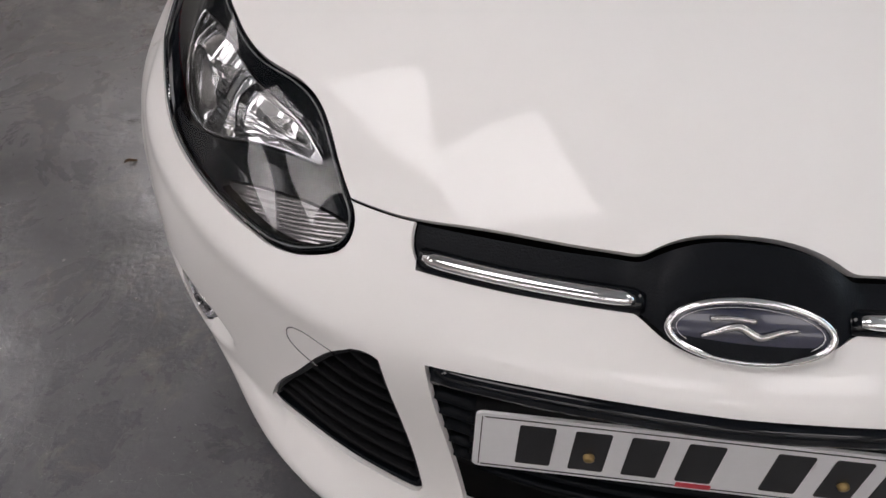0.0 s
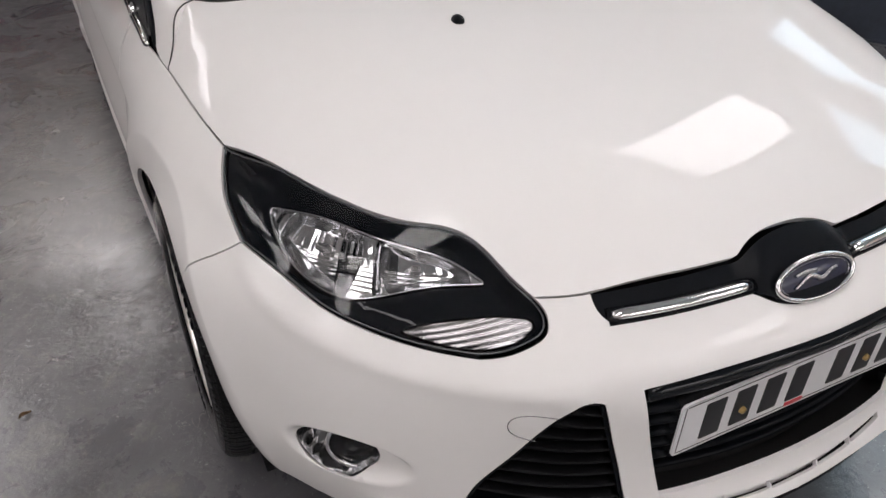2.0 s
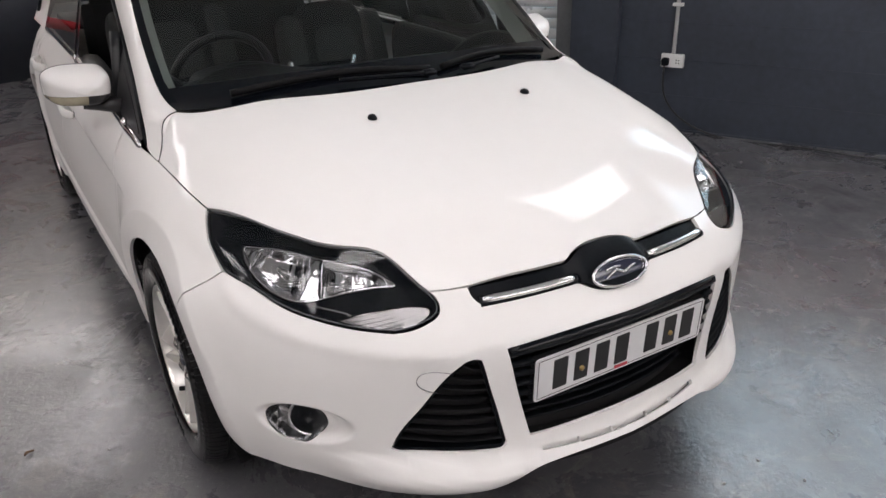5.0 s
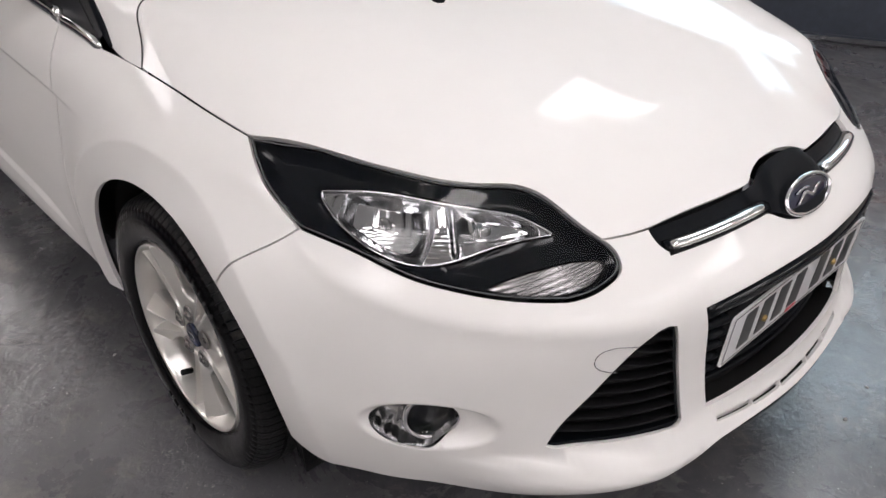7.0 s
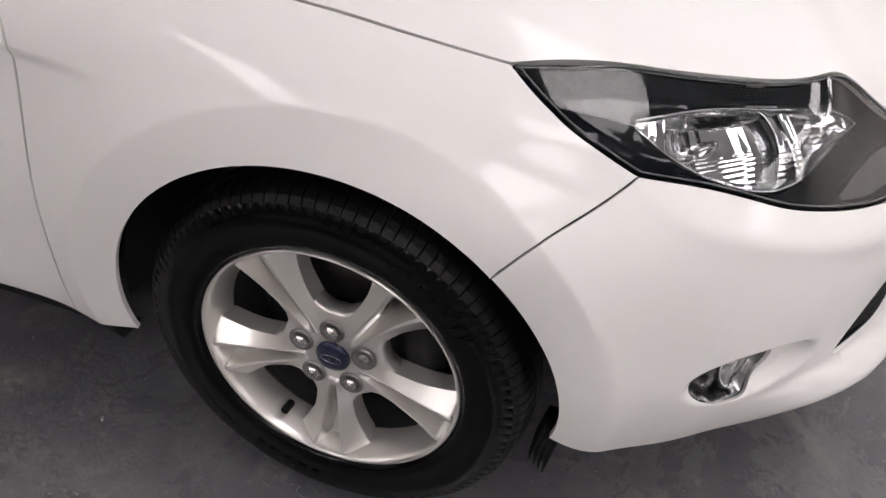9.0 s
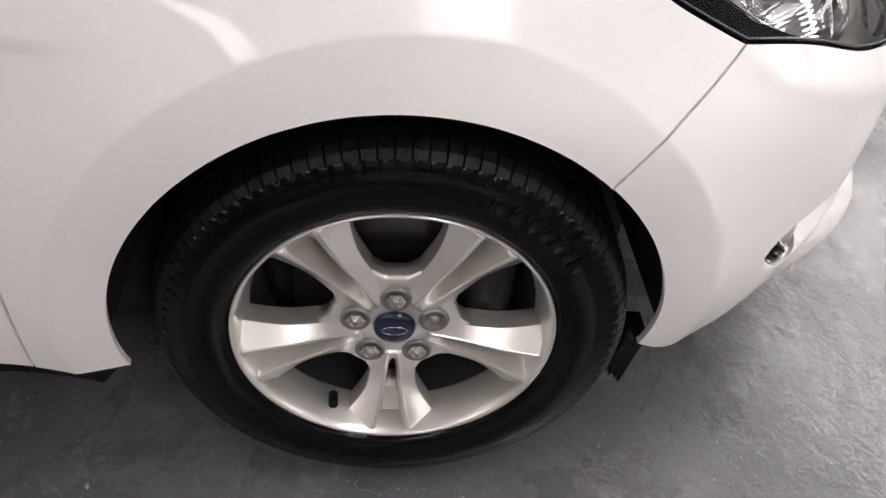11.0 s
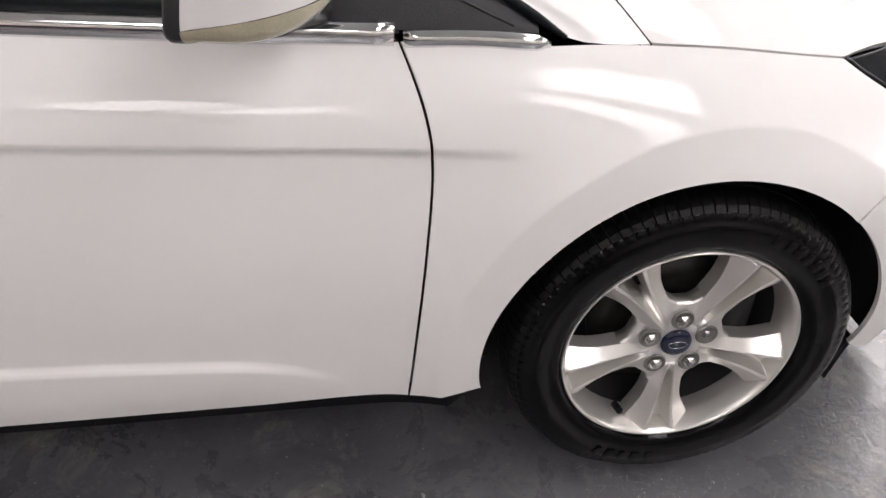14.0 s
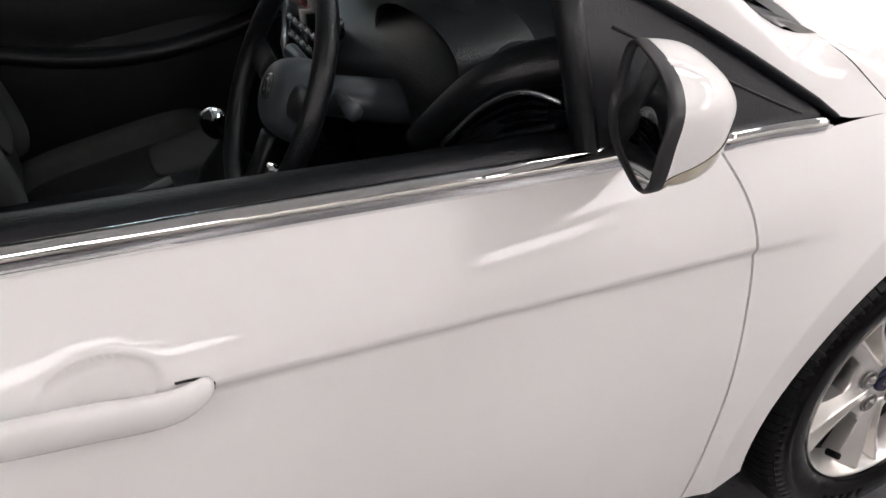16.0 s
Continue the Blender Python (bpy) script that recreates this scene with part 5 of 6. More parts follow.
# windscreen: clear pane, black printed border, base cowl, wipers, sensor housing
part("windscreen", grid_bm(lambda u, v: tuple(screen_point(2 * u - 1, v)), 40, 24), SCREEN, car, "clear laminated windscreen")
for u0, u1, v0, v1 in ((-1, -0.966, 0.05, 1), (0.966, 1, 0.05, 1), (-1, 1, 0, 0.115), (-1, 1, 0.94, 1)):
    part("screen_border", grid_bm(lambda u, v: tuple(screen_point(u0 + (u1 - u0) * u, v0 + (v1 - v0) * v, 0.0012)), 30, 10), BLACK_GLOSS, car, "black printed screen border")
part("cowl", grid_bm(lambda u, v: ((2 * u - 1) * 0.66, 0.935 + 0.095 * v + 0.10 * (2 * u - 1) ** 4, 0.915 + 0.022 * v - 0.02 * (2 * u - 1) ** 4), 30, 4), BLACK_MATT, car, "black ribbed cowl")


def wiper(x0, x1, pivot):
    w = new("wiper")
    w.parent = car
    tagged(w, "black wiper lying at the foot of the screen")
    ex = 0.655
    blade = [Vector(screen_point(x / ex, 0.045 + 0.03 * math.sin(math.pi * k), 0.016)) for k, x in ((i / 12, x0 + (x1 - x0) * i / 12) for i in range(13))]
    part("blade", tube(blade, 0.0085, 8, 1.3), BLACK_MATT, w)
    arm = [Vector(screen_point(x / ex, 0.02 + 0.02 * k, 0.026)) for k, x in ((i / 6, pivot + ((x0 + x1) / 2 - pivot) * i / 6) for i in range(7))]
    part("arm", tube(arm, 0.010, 8, 0.6, lambda t: 1.2 - 0.5 * t), BLACK_SATIN, w)
    part("arm_foot", box(0.05, 0.03, 0.018, 0.006, at=tuple(arm[0])), BLACK_SATIN, w)


wiper(-0.50, 0.08, 0.06)
wiper(0.12, 0.56, 0.20)
part("sensor_housing", box(0.13, 0.10, 0.05, 0.02, at=(0, 1.80, 1.335)), SOFT_BLACK, car)
part("inside_mirror", box(0.23, 0.035, 0.06, 0.015, at=(0, 1.82, 1.27)), SOFT_BLACK, car, "black inside mirror")

# roof, tail and the dark tub inside
part("roof", grid_bm(lambda u, v: ((2 * u - 1) * 0.60, 1.99 + 1.75 * v + 0.09 * (2 * u - 1) ** 2 * (1 - v), 1.44 + 0.03 * math.sin(math.pi * v * 0.8) - 0.05 * (2 * u - 1) ** 4 - 0.10 * v ** 3), 24, 20), WHITE, car, "white roof panel")
part("headlining", grid_bm(lambda u, v: ((2 * u - 1) * 0.60, 2.02 + 1.6 * v, 1.40 - 0.04 * (2 * u - 1) ** 4 - 0.08 * v ** 3), 12, 8), PILLAR_TRIM, car)
part("tailgate", grid_bm(lambda u, v: ((2 * u - 1) * (0.80 - 0.16 * max(0, v - 0.55) / 0.45), 4.10 - 0.02 * math.cos(math.pi * (u - 0.5)) - 0.10 * max(0, v - 0.5), 0.28 + 0.68 * v), 12, 8), WHITE, car, "white tailgate")
part("rear_screen", grid_bm(lambda u, v: ((2 * u - 1) * (0.62 - 0.10 * v), 4.04 - 0.36 * v, 0.98 + 0.36 * v), 8, 6), PANE, car, "tinted rear window")
part("cabin_floor", box(1.44, 2.7, 0.06, at=(0, 2.55, 0.27)), DARK, car)
part("rear_shelf", box(1.30, 0.55, 0.03, at=(0, 3.70, 0.90)), FABRIC, car)
part("underbody", box(1.40, 2.9, 0.10, 0.02, at=(0, 2.3, 0.22)), DARK, car)


def seat(x, y=0.0, drop=0.0):
    q = new("front_seat")
    q.parent = car
    q.matrix_local = Matrix.Translation((0, 0, -drop))
    tagged(q, "dark grey cloth seat with paler side panels")

    def pad(w, d, h, r):
        """A stuffed pad: a box whose faces swell."""
        e = 2 / 4.2

        def fn(u, v):
            t, k = 2 * math.pi * u, math.pi * (v - 0.5)
            p = lambda a: math.copysign(abs(a) ** e, a)
            return (w / 2 * p(math.cos(k)) * p(math.cos(t)), d / 2 * p(math.cos(k)) * p(math.sin(t)), h / 2 * p(math.sin(k)))
        return grid_bm(fn, 36, 18, True)
    part("cushion", pad(0.34, 0.50, 0.14, 0.05), FABRIC, q, "", pose(x, 2.10 + y, 0.475, -10))
    for k in (-1, 1):
        part("cushion_bolster", pad(0.12, 0.52, 0.17, 0.045), FABRIC_PALE, q, "", pose(x + k * 0.205, 2.10 + y, 0.490, -10, k * 8))
        part("back_bolster", pad(0.11, 0.16, 0.52, 0.045), FABRIC_PALE, q, "", pose(x + k * 0.205, 2.41 + y, 0.80, -16))
    part("cushion_panel", pad(0.22, 0.18, 0.02, 0.008), FABRIC_PALE, q, "paler grey cloth panel", pose(x, 1.94 + y, 0.572, -10))
    part("backrest", pad(0.36, 0.13, 0.60, 0.05), FABRIC, q, "", pose(x, 2.43 + y, 0.81, -16))
    part("back_panel", pad(0.22, 0.02, 0.36, 0.008), FABRIC_PALE, q, "paler grey cloth panel", pose(x, 2.355 + y, 0.83, -16))
    part("headrest", pad(0.27, 0.10, 0.19, 0.045), FABRIC, q, "", pose(x, 2.545 + y, 1.20, -10))
    for k in (-1, 1):
        part("headrest_post", tube([(x + k * 0.06, 2.51 + y, 1.02), (x + k * 0.06, 2.54 + y, 1.16)], 0.006, 8), STEEL, q)


seat(0.36, -0.03, 0.07)
seat(-0.36, 0.06)
part("rear_bench", box(1.20, 0.14, 0.62, 0.05, at=(0, 3.35, 0.75)), FABRIC, car, "dark grey rear bench backrest")

dash = new("dashboard")
dash.parent = car
tagged(dash, "black dashboard with silver trims and round vents")
DASH = [(1.00, 0.88), (1.15, 0.915), (1.32, 0.93), (1.48, 0.925), (1.57, 0.905), (1.62, 0.86), (1.625, 0.80), (1.58, 0.70), (1.52, 0.58), (1.48, 0.42)]
dash_y, dash_z = Curve(*[(k, p[0]) for k, p in enumerate(DASH)]), Curve(*[(k, p[1]) for k, p in enumerate(DASH)])


def dash_point(u, v):
    x, k = (2 * u - 1) * 0.70, v * (len(DASH) - 1)
    hump = 0.055 * math.exp(-((x + 0.36) / 0.16) ** 2) * math.exp(-((k - 3.6) / 1.0) ** 2)
    waist = 0.06 * math.exp(-((abs(x) - 0.0) / 0.20) ** 2) * step(4.2, 6.5, k)
    return (x, float(dash_y(k)) + float(waist) - 0.05 * (x / 0.7) ** 4, float(dash_z(k)) + hump - 0.02 * (x / 0.7) ** 4)


part("dash_top", grid_bm(dash_point, 56, 40), SOFT_BLACK, dash, "soft black moulded dash")


def end_vent(s):
    """The dash's outer end: a padded roll sweeping up to the pillar, over a vent with a thin satin arc."""
    roll = [(s * x, y, z) for x, y, z in run([(0.478, 1.640, 0.800), (0.545, 1.605, 0.872), (0.610, 1.565, 0.926), (0.655, 1.50, 0.948), (0.690, 1.40, 0.945), (0.700, 1.28, 0.93)], 0.015)]
    part("dash_roll", tube(roll, 0.046, 18, 0.72, lambda t: 0.55 + 0.45 * math.sin(math.pi * min(1, 0.12 + t * 1.1) * 0.5)), SOFT_BLACK, dash, "padded roll at the end of the dash")
    v = new("air_vent")
    v.parent = dash
    arc = along([(0.530, 1.628, 0.806), (0.583, 1.612, 0.862), (0.636, 1.597, 0.904), (0.688, 1.577, 0.926), (0.728, 1.558, 0.922)])
    low = along([(0.560, 1.632, 0.796), (0.605, 1.622, 0.826), (0.655, 1.606, 0.856), (0.700, 1.588, 0.880), (0.733, 1.566, 0.896)])
    part("vent_trim", tube([(s * q[0], q[1], q[2]) for q in (arc(k / 24) for k in range(25))], 0.0034, 8), SILVER_TRIM, v, "thin satin silver arc")

    def bowl(a, b):
        q = arc(a) * (1 - b) + low(a) * b + np.array([0.0, -0.03 * math.sin(math.pi * b), -0.004])
        return (s * q[0], q[1], q[2])
    part("vent_bowl", grid_bm(bowl, 20, 8), BLACK_GLOSS, v)
    part("vent_lip", tube([(s * q[0], q[1], q[2]) for q in (low(k / 24) for k in range(25))], 0.005, 8), BLACK_SATIN, v)
    for b in (0.28, 0.5, 0.72):
        part("vent_blade", tube([(s * q[0], q[1] - 0.006, q[2]) for q in (arc(a / 10) * (1 - b) + low(a / 10) * b for a in range(2, 10))], 0.0042, 8, 0.4), BLACK_SATIN, v)


mirrored_pair(end_vent)
part("binnacle", grid_bm(lambda u, v: (-0.36 + 0.17 * math.cos(math.pi * (1 - u)), 1.47 + 0.13 * v, 0.885 + (0.085 - 0.012 * v) * math.sin(math.pi * u) ** 0.6), 24, 6), SOFT_BLACK, dash)
for x in (-0.43, -0.29):
    part("gauge_ring", grid_bm(lambda u, v: (x + (0.055 + 0.003 * math.cos(2 * math.pi * v)) * math.cos(2 * math.pi * u), 1.535 + 0.003 * math.sin(2 * math.pi * v), 0.905 + (0.050 + 0.003 * math.cos(2 * math.pi * v)) * math.sin(2 * math.pi * u)), 32, 6, True, True), SILVER_TRIM, dash, "silver gauge ring")
part("centre_panel", box(0.25, 0.05, 0.26, 0.02, at=(0.0, 1.655, 0.78)), BLACK_GLOSS, dash, "gloss black centre panel")
for k in range(2):
    part("centre_trim", tube([(-0.13 + 0.26 * k, 1.67, 0.92), (-0.115 + 0.23 * k, 1.695, 0.80), (-0.09 + 0.18 * k, 1.69, 0.66)], 0.009, 8, 0.7), SILVER_TRIM, dash, "satin silver trim")
key = mesh_of(box(0.034, 0.012, 0.016, 0.004), "panel_button")
for r in range(4):
    for c in range(5):
        part("panel_button", key, SILVER_TRIM if (r + c) % 3 == 0 else BLACK_SATIN, dash, "", Matrix.Translation((-0.085 + 0.0425 * c, 1.683, 0.86 - 0.034 * r)))
part("panel_knob", lathe([(0, 0.0003), (0.022, 0.0003), (0.022, 0.018), (0.0, 0.021)], 24), SILVER_TRIM, dash, "", pose(0, 1.68, 0.71, 0, 0, 90))

wheel_s = new("steering_wheel")
wheel_s.parent = car
tagged(wheel_s, "black leather three-spoke steering wheel")
wheel_s.matrix_local = Matrix.Translation((-0.345, 1.822, 0.864)) @ Matrix.Rotation(radians(25), 4, "X")
R_S = 0.182
part("wheel_rim", grid_bm(lambda u, v: ((R_S + 0.0165 * math.cos(2 * math.pi * v)) * math.cos(2 * math.pi * u), 0.0165 * math.sin(2 * math.pi * v), (R_S + 0.0165 * math.cos(2 * math.pi * v)) * math.sin(2 * math.pi * u)), 64, 14, True, True), SOFT_BLACK, wheel_s, "black leather rim")
part("airbag_cover", grid_bm(lambda u, v: (0.082 * v ** 0.7 * math.cos(2 * math.pi * u), 0.018 * (1 - v * v) - 0.005 - 0.04 * v ** 6, 0.066 * v ** 0.7 * math.sin(2 * math.pi * u) - 0.008), 40, 12, True), GREY_TRIM, wheel_s)
part("wheel_emblem", lathe([(0.0, 0.0003), (0.005, 0.0003), (0.005, 0.013), (0.002, 0.016), (0.004, 0.019), (0, 0.022)], 32), STEEL, wheel_s, "plain silver emblem", pose(0, 0.011, 0, 0, 0, 90))
for a in (8, 172, 270):
    t = radians(a)
    spoke_pts = [(q * math.cos(t), -0.012 + 0.02 * (q - 0.06), q * math.sin(t) - 0.006) for q in (0.065, 0.10, 0.14, 0.175)]
    part("wheel_spoke", tube(spoke_pts, 0.026, 10, 0.4, up=(0, 1, 0.01)), SOFT_BLACK, wheel_s)
part("steering_column", tube([(-0.345, 1.785, 0.852), (-0.345, 1.68, 0.825), (-0.345, 1.55, 0.79)], 0.05, 18, 0.72, lambda t: 0.82 + 0.25 * t), GREY_TRIM, car, "grey steering column shroud")
for s in (-1, 1):
    part("column_stalk", tube([(-0.345 + s * 0.04, 1.735, 0.855), (-0.345 + s * 0.11, 1.745, 0.862), (-0.345 + s * 0.165, 1.752, 0.870)], 0.009, 10, taper=lambda t: 0.8 + 0.7 * t), GREY_TRIM, car)

console = new("centre_console")
console.parent = car
tagged(console, "black centre console with chrome gear knob")
part("console_body", box(0.22, 0.90, 0.24, 0.03, 3, at=(0, 2.02, 0.45)), SOFT_BLACK, console)
part("gear_gaiter", lathe([(0.0, 0.075), (0.03, 0.06), (0.07, 0.03), (0.09, 0.014)], 24), SOFT_BLACK, console, "", pose(0.02, 1.86, 0.56, 0, -90, 0))
part("gear_stick", tube([(0.02, 1.865, 0.62), (0.02, 1.875, 0.68)], 0.008, 10), STEEL, console)
part("gear_knob", lathe([(-0.03, 0.010), (-0.015, 0.022), (0.005, 0.027), (0.022, 0.022), (0.03, 0.008), (0.0305, 0.0003)], 32), BLACK_GLOSS, console, "gloss black gear knob", pose(0.02, 1.877, 0.69, 0, -90, 0))
part("knob_cap", lathe([(0.018, 0.026), (0.026, 0.021), (0.032, 0.008), (0.0325, 0.0003)], 32), CHROME, console, "chrome knob cap", pose(0.02, 1.877, 0.69, 0, -90, 0))
part("tray_trim", box(0.11, 0.075, 0.012, 0.005, at=(-0.03, 1.79, 0.602)), CHROME, console, "bright silver tray trim")
part("handbrake", tube([(-0.07, 2.20, 0.58), (-0.07, 2.05, 0.60), (-0.07, 1.98, 0.62)], 0.016, 12), SOFT_BLACK, console)
# ---- the room ----
ORIGIN = Vector((2.98, 2.19, 0))


def room(a, b, z=0.0):
    """a metres along the back wall's direction from the side wall, b metres along the side wall."""
    return ORIGIN + E1 * a + E2 * b + Vector((0, 0, z))


ROOM_M = Matrix.Translation(ORIGIN) @ Matrix.Rotation(ROOM_TURN, 4, "Z")


def floor_material():
    """Worn dark floor paint: blotches, scuffs, hair-thin scratches, uneven gloss and trowelled relief."""
    m = bpy.data.materials.new("worn_painted_concrete")
    m.use_nodes = True
    n, l = m.node_tree.nodes, m.node_tree.links
    b, co = n["Principled BSDF"], n.new("ShaderNodeTexCoord")

    def noise_node(scale, detail=6, rough=0.55, distort=0.0):
        t = n.new("ShaderNodeTexNoise")
        t.inputs["Scale"].default_value, t.inputs["Detail"].default_value = scale, detail
        t.inputs["Roughness"].default_value, t.inputs["Distortion"].default_value = rough, distort
        l.new(co.outputs["Object"], t.inputs["Vector"])
        return t.outputs["Fac"]

    def ramp(src, *stops):
        r = n.new("ShaderNodeValToRGB")
        while len(r.color_ramp.elements) < len(stops):
            r.color_ramp.elements.new(0.5)
        for e, (at, v) in zip(r.color_ramp.elements, stops):
            e.position, e.color = at, (*(v if isinstance(v, tuple) else (v, v, v)), 1)
        l.new(src, r.inputs[0])
        return r.outputs[0]

    def mix(a, b2, fac, mode="MIX"):
        x = n.new("ShaderNodeMix")
        x.data_type, x.blend_type = "RGBA", mode
        for k, v in ((6, a), (7, b2)):
            if isinstance(v, tuple):
                x.inputs[k].default_value = (*v, 1)
            else:
                l.new(v, x.inputs[k])
        if isinstance(fac, float):
            x.inputs[0].default_value = fac
        else:
            l.new(fac, x.inputs[0])
        return x.outputs[2]

    paint = ramp(noise_node(1.1, 7), (0.32, (0.062, 0.062, 0.070)), (0.68, (0.122, 0.121, 0.131)))
    mottle = ramp(noise_node(13.0, 9, 0.75, 0.5), (0.36, 0.0), (0.66, 1.0))
    paint = mix(paint, (0.150, 0.148, 0.153), mix((0.0, 0.0, 0.0), mottle, ramp(noise_node(2.3, 4), (0.35, 0.15), (0.65, 0.85))))
    scuff = ramp(noise_node(6.0, 12, 0.78, 0.9), (0.54, 0.0), (0.68, 0.9))
    paint = mix(paint, (0.21, 0.197, 0.184), scuff)
    dark = ramp(noise_node(3.2, 8, 0.7, 0.4), (0.56, 0.0), (0.70, 0.85))
    paint = mix(paint, (0.040, 0.040, 0.044), dark)
    hair = ramp(noise_node(7.0, 5, 0.7, 3.2), (0.495, 0.0), (0.499, 1.0), (0.501, 1.0), (0.505, 0.0))
    where = ramp(noise_node(9.0, 4, 0.7), (0.54, 0.0), (0.64, 0.8))
    paint = mix(paint, (0.26, 0.255, 0.25), mix((0.0, 0.0, 0.0), hair, where))
    nick = ramp(noise_node(11.0, 2, 0.4, 2.4), (0.4965, 0.0), (0.4995, 1.0), (0.5005, 1.0), (0.5035, 0.0))
    paint = mix(paint, (0.40, 0.39, 0.38), mix((0.0, 0.0, 0.0), nick, ramp(noise_node(4.1, 3), (0.52, 0.0), (0.62, 0.7))))
    speck = ramp(noise_node(120.0, 2, 0.5), (0.71, 0.0), (0.75, 0.8))
    paint = mix(paint, (0.42, 0.41, 0.40), speck)
    l.new(paint, b.inputs["Base Color"])
    l.new(ramp(noise_node(3.1, 9, 0.72, 0.6), (0.36, 0.12), (0.64, 0.50)), b.inputs["Roughness"])
    b.inputs["Coat Weight"].default_value, b.inputs["Coat Roughness"].default_value = 1.0, 0.15
    bump = n.new("ShaderNodeBump")
    bump.inputs["Strength"].default_value, bump.inputs["Distance"].default_value = 0.45, 0.004
    l.new(noise_node(20.0, 9, 0.66, 0.4), bump.inputs["Height"])
    # trowel ridges and scraped lumps stand out in the sheen, in patches
    ridge = n.new("ShaderNodeBump")
    ridge.inputs["Strength"].default_value, ridge.inputs["Distance"].default_value = 0.55, 0.004
    lumps = mix((0.5, 0.5, 0.5), noise_node(34.0, 8, 0.6, 1.2), ramp(noise_node(2.6, 4), (0.42, 0.05), (0.60, 1.0)))
    l.new(lumps, ridge.inputs["Height"])
    l.new(bump.outputs[0], ridge.inputs["Normal"])
    l.new(ridge.outputs[0], b.inputs["Normal"])
    l.new(ridge.outputs[0], b.inputs["Coat Normal"])
    b.inputs["Coat IOR"].default_value = 1.62
    return m


FLOOR = floor_material()
WALL_GREY = material("dark_grey_masonry_paint", (0.035, 0.041, 0.055), 0.6, vary=0.2, scale=1.5, bump=0.004, bump_scale=40)
WALL_RED = material("red_painted_band", (0.50, 0.02, 0.035), 0.5, vary=0.1, scale=2)
WALL_CREAM = material("cream_wall_paint", (0.78, 0.75, 0.70), 0.6, vary=0.05, scale=1.5, bump=0.003, bump_scale=40)
CEILING = material("white_ceiling_board", (0.80, 0.79, 0.77), 0.7, vary=0.03, scale=2)

floor_bm = grid_bm(lambda u, v: (-13 + 13.3 * u, -10.3 + 18.3 * v, 0), 8, 8)
tagged(part("floor", floor_bm, FLOOR, None, "worn glossy dark grey painted concrete floor", ROOM_M), category="floor", kind="structure")
tagged(part("ceiling", box(13.4, 18.4, 0.1, at=(-6.4, -1.1, 3.07)), CEILING, None, "white ceiling boards", ROOM_M), category="ceiling", kind="structure")


def wall(name, along_a, at, lo, hi, label, stripe=0.94):
    """A wall with a dark foot, a red band and a cream top, each 2 mm proud of the core."""
    w = tagged(thing(name, label, "wall"), kind="structure")
    for nm, z0, z1, mat in (("lower_wall", 0, stripe, WALL_GREY), ("red_band", stripe, stripe + 0.085, WALL_RED), ("upper_wall", stripe + 0.085, 3.03, WALL_CREAM)):
        if along_a:
            b = box(hi - lo, 0.2, z1 - z0, at=((lo + hi) / 2, at + 0.1, (z0 + z1) / 2))
        else:
            b = box(0.2, hi - lo, z1 - z0, at=(at + 0.1, (lo + hi) / 2, (z0 + z1) / 2))
        part(nm, b, mat, w)
    w.matrix_world = ROOM_M
    return w


# side wall: courses of painted block below, a red band, cream above, a high window and the shutter's opening
BLOCKS = material("dark_grey_painted_block", (0.036, 0.044, 0.062), 0.5, vary=0.25, scale=2.5, bump=0.006, bump_scale=30)
STEEL_SLAT = material("galvanised_shutter_slat", (0.78, 0.79, 0.80), 0.30, metal=0.35, vary=0.12, scale=3, rough_vary=0.08)
STEEL_FRAME = material("grey_steel_guide", (0.16, 0.165, 0.17), 0.45, metal=0.5, vary=0.15)
UPVC = material("white_window_frame", (0.78, 0.78, 0.78), 0.35, vary=0.03)
DAY = glow("overcast_daylight", (0.66, 0.86, 1.0), 6.5)
SHUT0, SHUT1, BAND = 1.18, 4.6, 0.945
WINDOWS = ((-2.35, -0.05),)
SILL_Z, HEAD_Z = 1.75, 2.68


def block(name, mat, x0, x1, y0, y1, z0, z1, parent, bevel=0.0):
    return part(name, box(x1 - x0, y1 - y0, z1 - z0, bevel, 1, at=((x0 + x1) / 2, (y0 + y1) / 2, (z0 + z1) / 2)), mat, parent, smooth=False)


side = tagged(thing("wall_side", "dark grey painted block wall with red band and cream top", "wall"), kind="structure")
side.matrix_world = ROOM_M
for y0, y1 in ((-10.0, SHUT0 - 0.13), (SHUT1 + 0.13, 6.2)):
    for k in range(4):
        z0 = k * BAND / 4
        block("block_course", BLOCKS, 0.0, 0.2, y0, y1, z0, z0 + BAND / 4, side, 0.003)
    block("red_band", WALL_RED, -0.001, 0.2, y0, y1, BAND, BAND + 0.085, side)
    block("upper_wall", WALL_CREAM, 0.0, 0.2, y0, y1, BAND + 0.085, SILL_Z, side)
    block("upper_wall", WALL_CREAM, 0.0, 0.2, y0, y1, HEAD_Z, 3.03, side)
edges = [-10.0, *[v for w in WINDOWS for v in w], SHUT0 - 0.13]
for y0, y1 in zip(edges[::2], edges[1::2]):
    block("upper_wall", WALL_CREAM, 0.0, 0.2, y0, y1, SILL_Z, HEAD_Z, side)
block("upper_wall", WALL_CREAM, 0.0, 0.2, SHUT1 + 0.13, 6.2, SILL_Z, HEAD_Z, side)
block("lintel", WALL_CREAM, 0.0, 0.2, SHUT0 - 0.13, SHUT1 + 0.13, 2.50, 3.03, side)
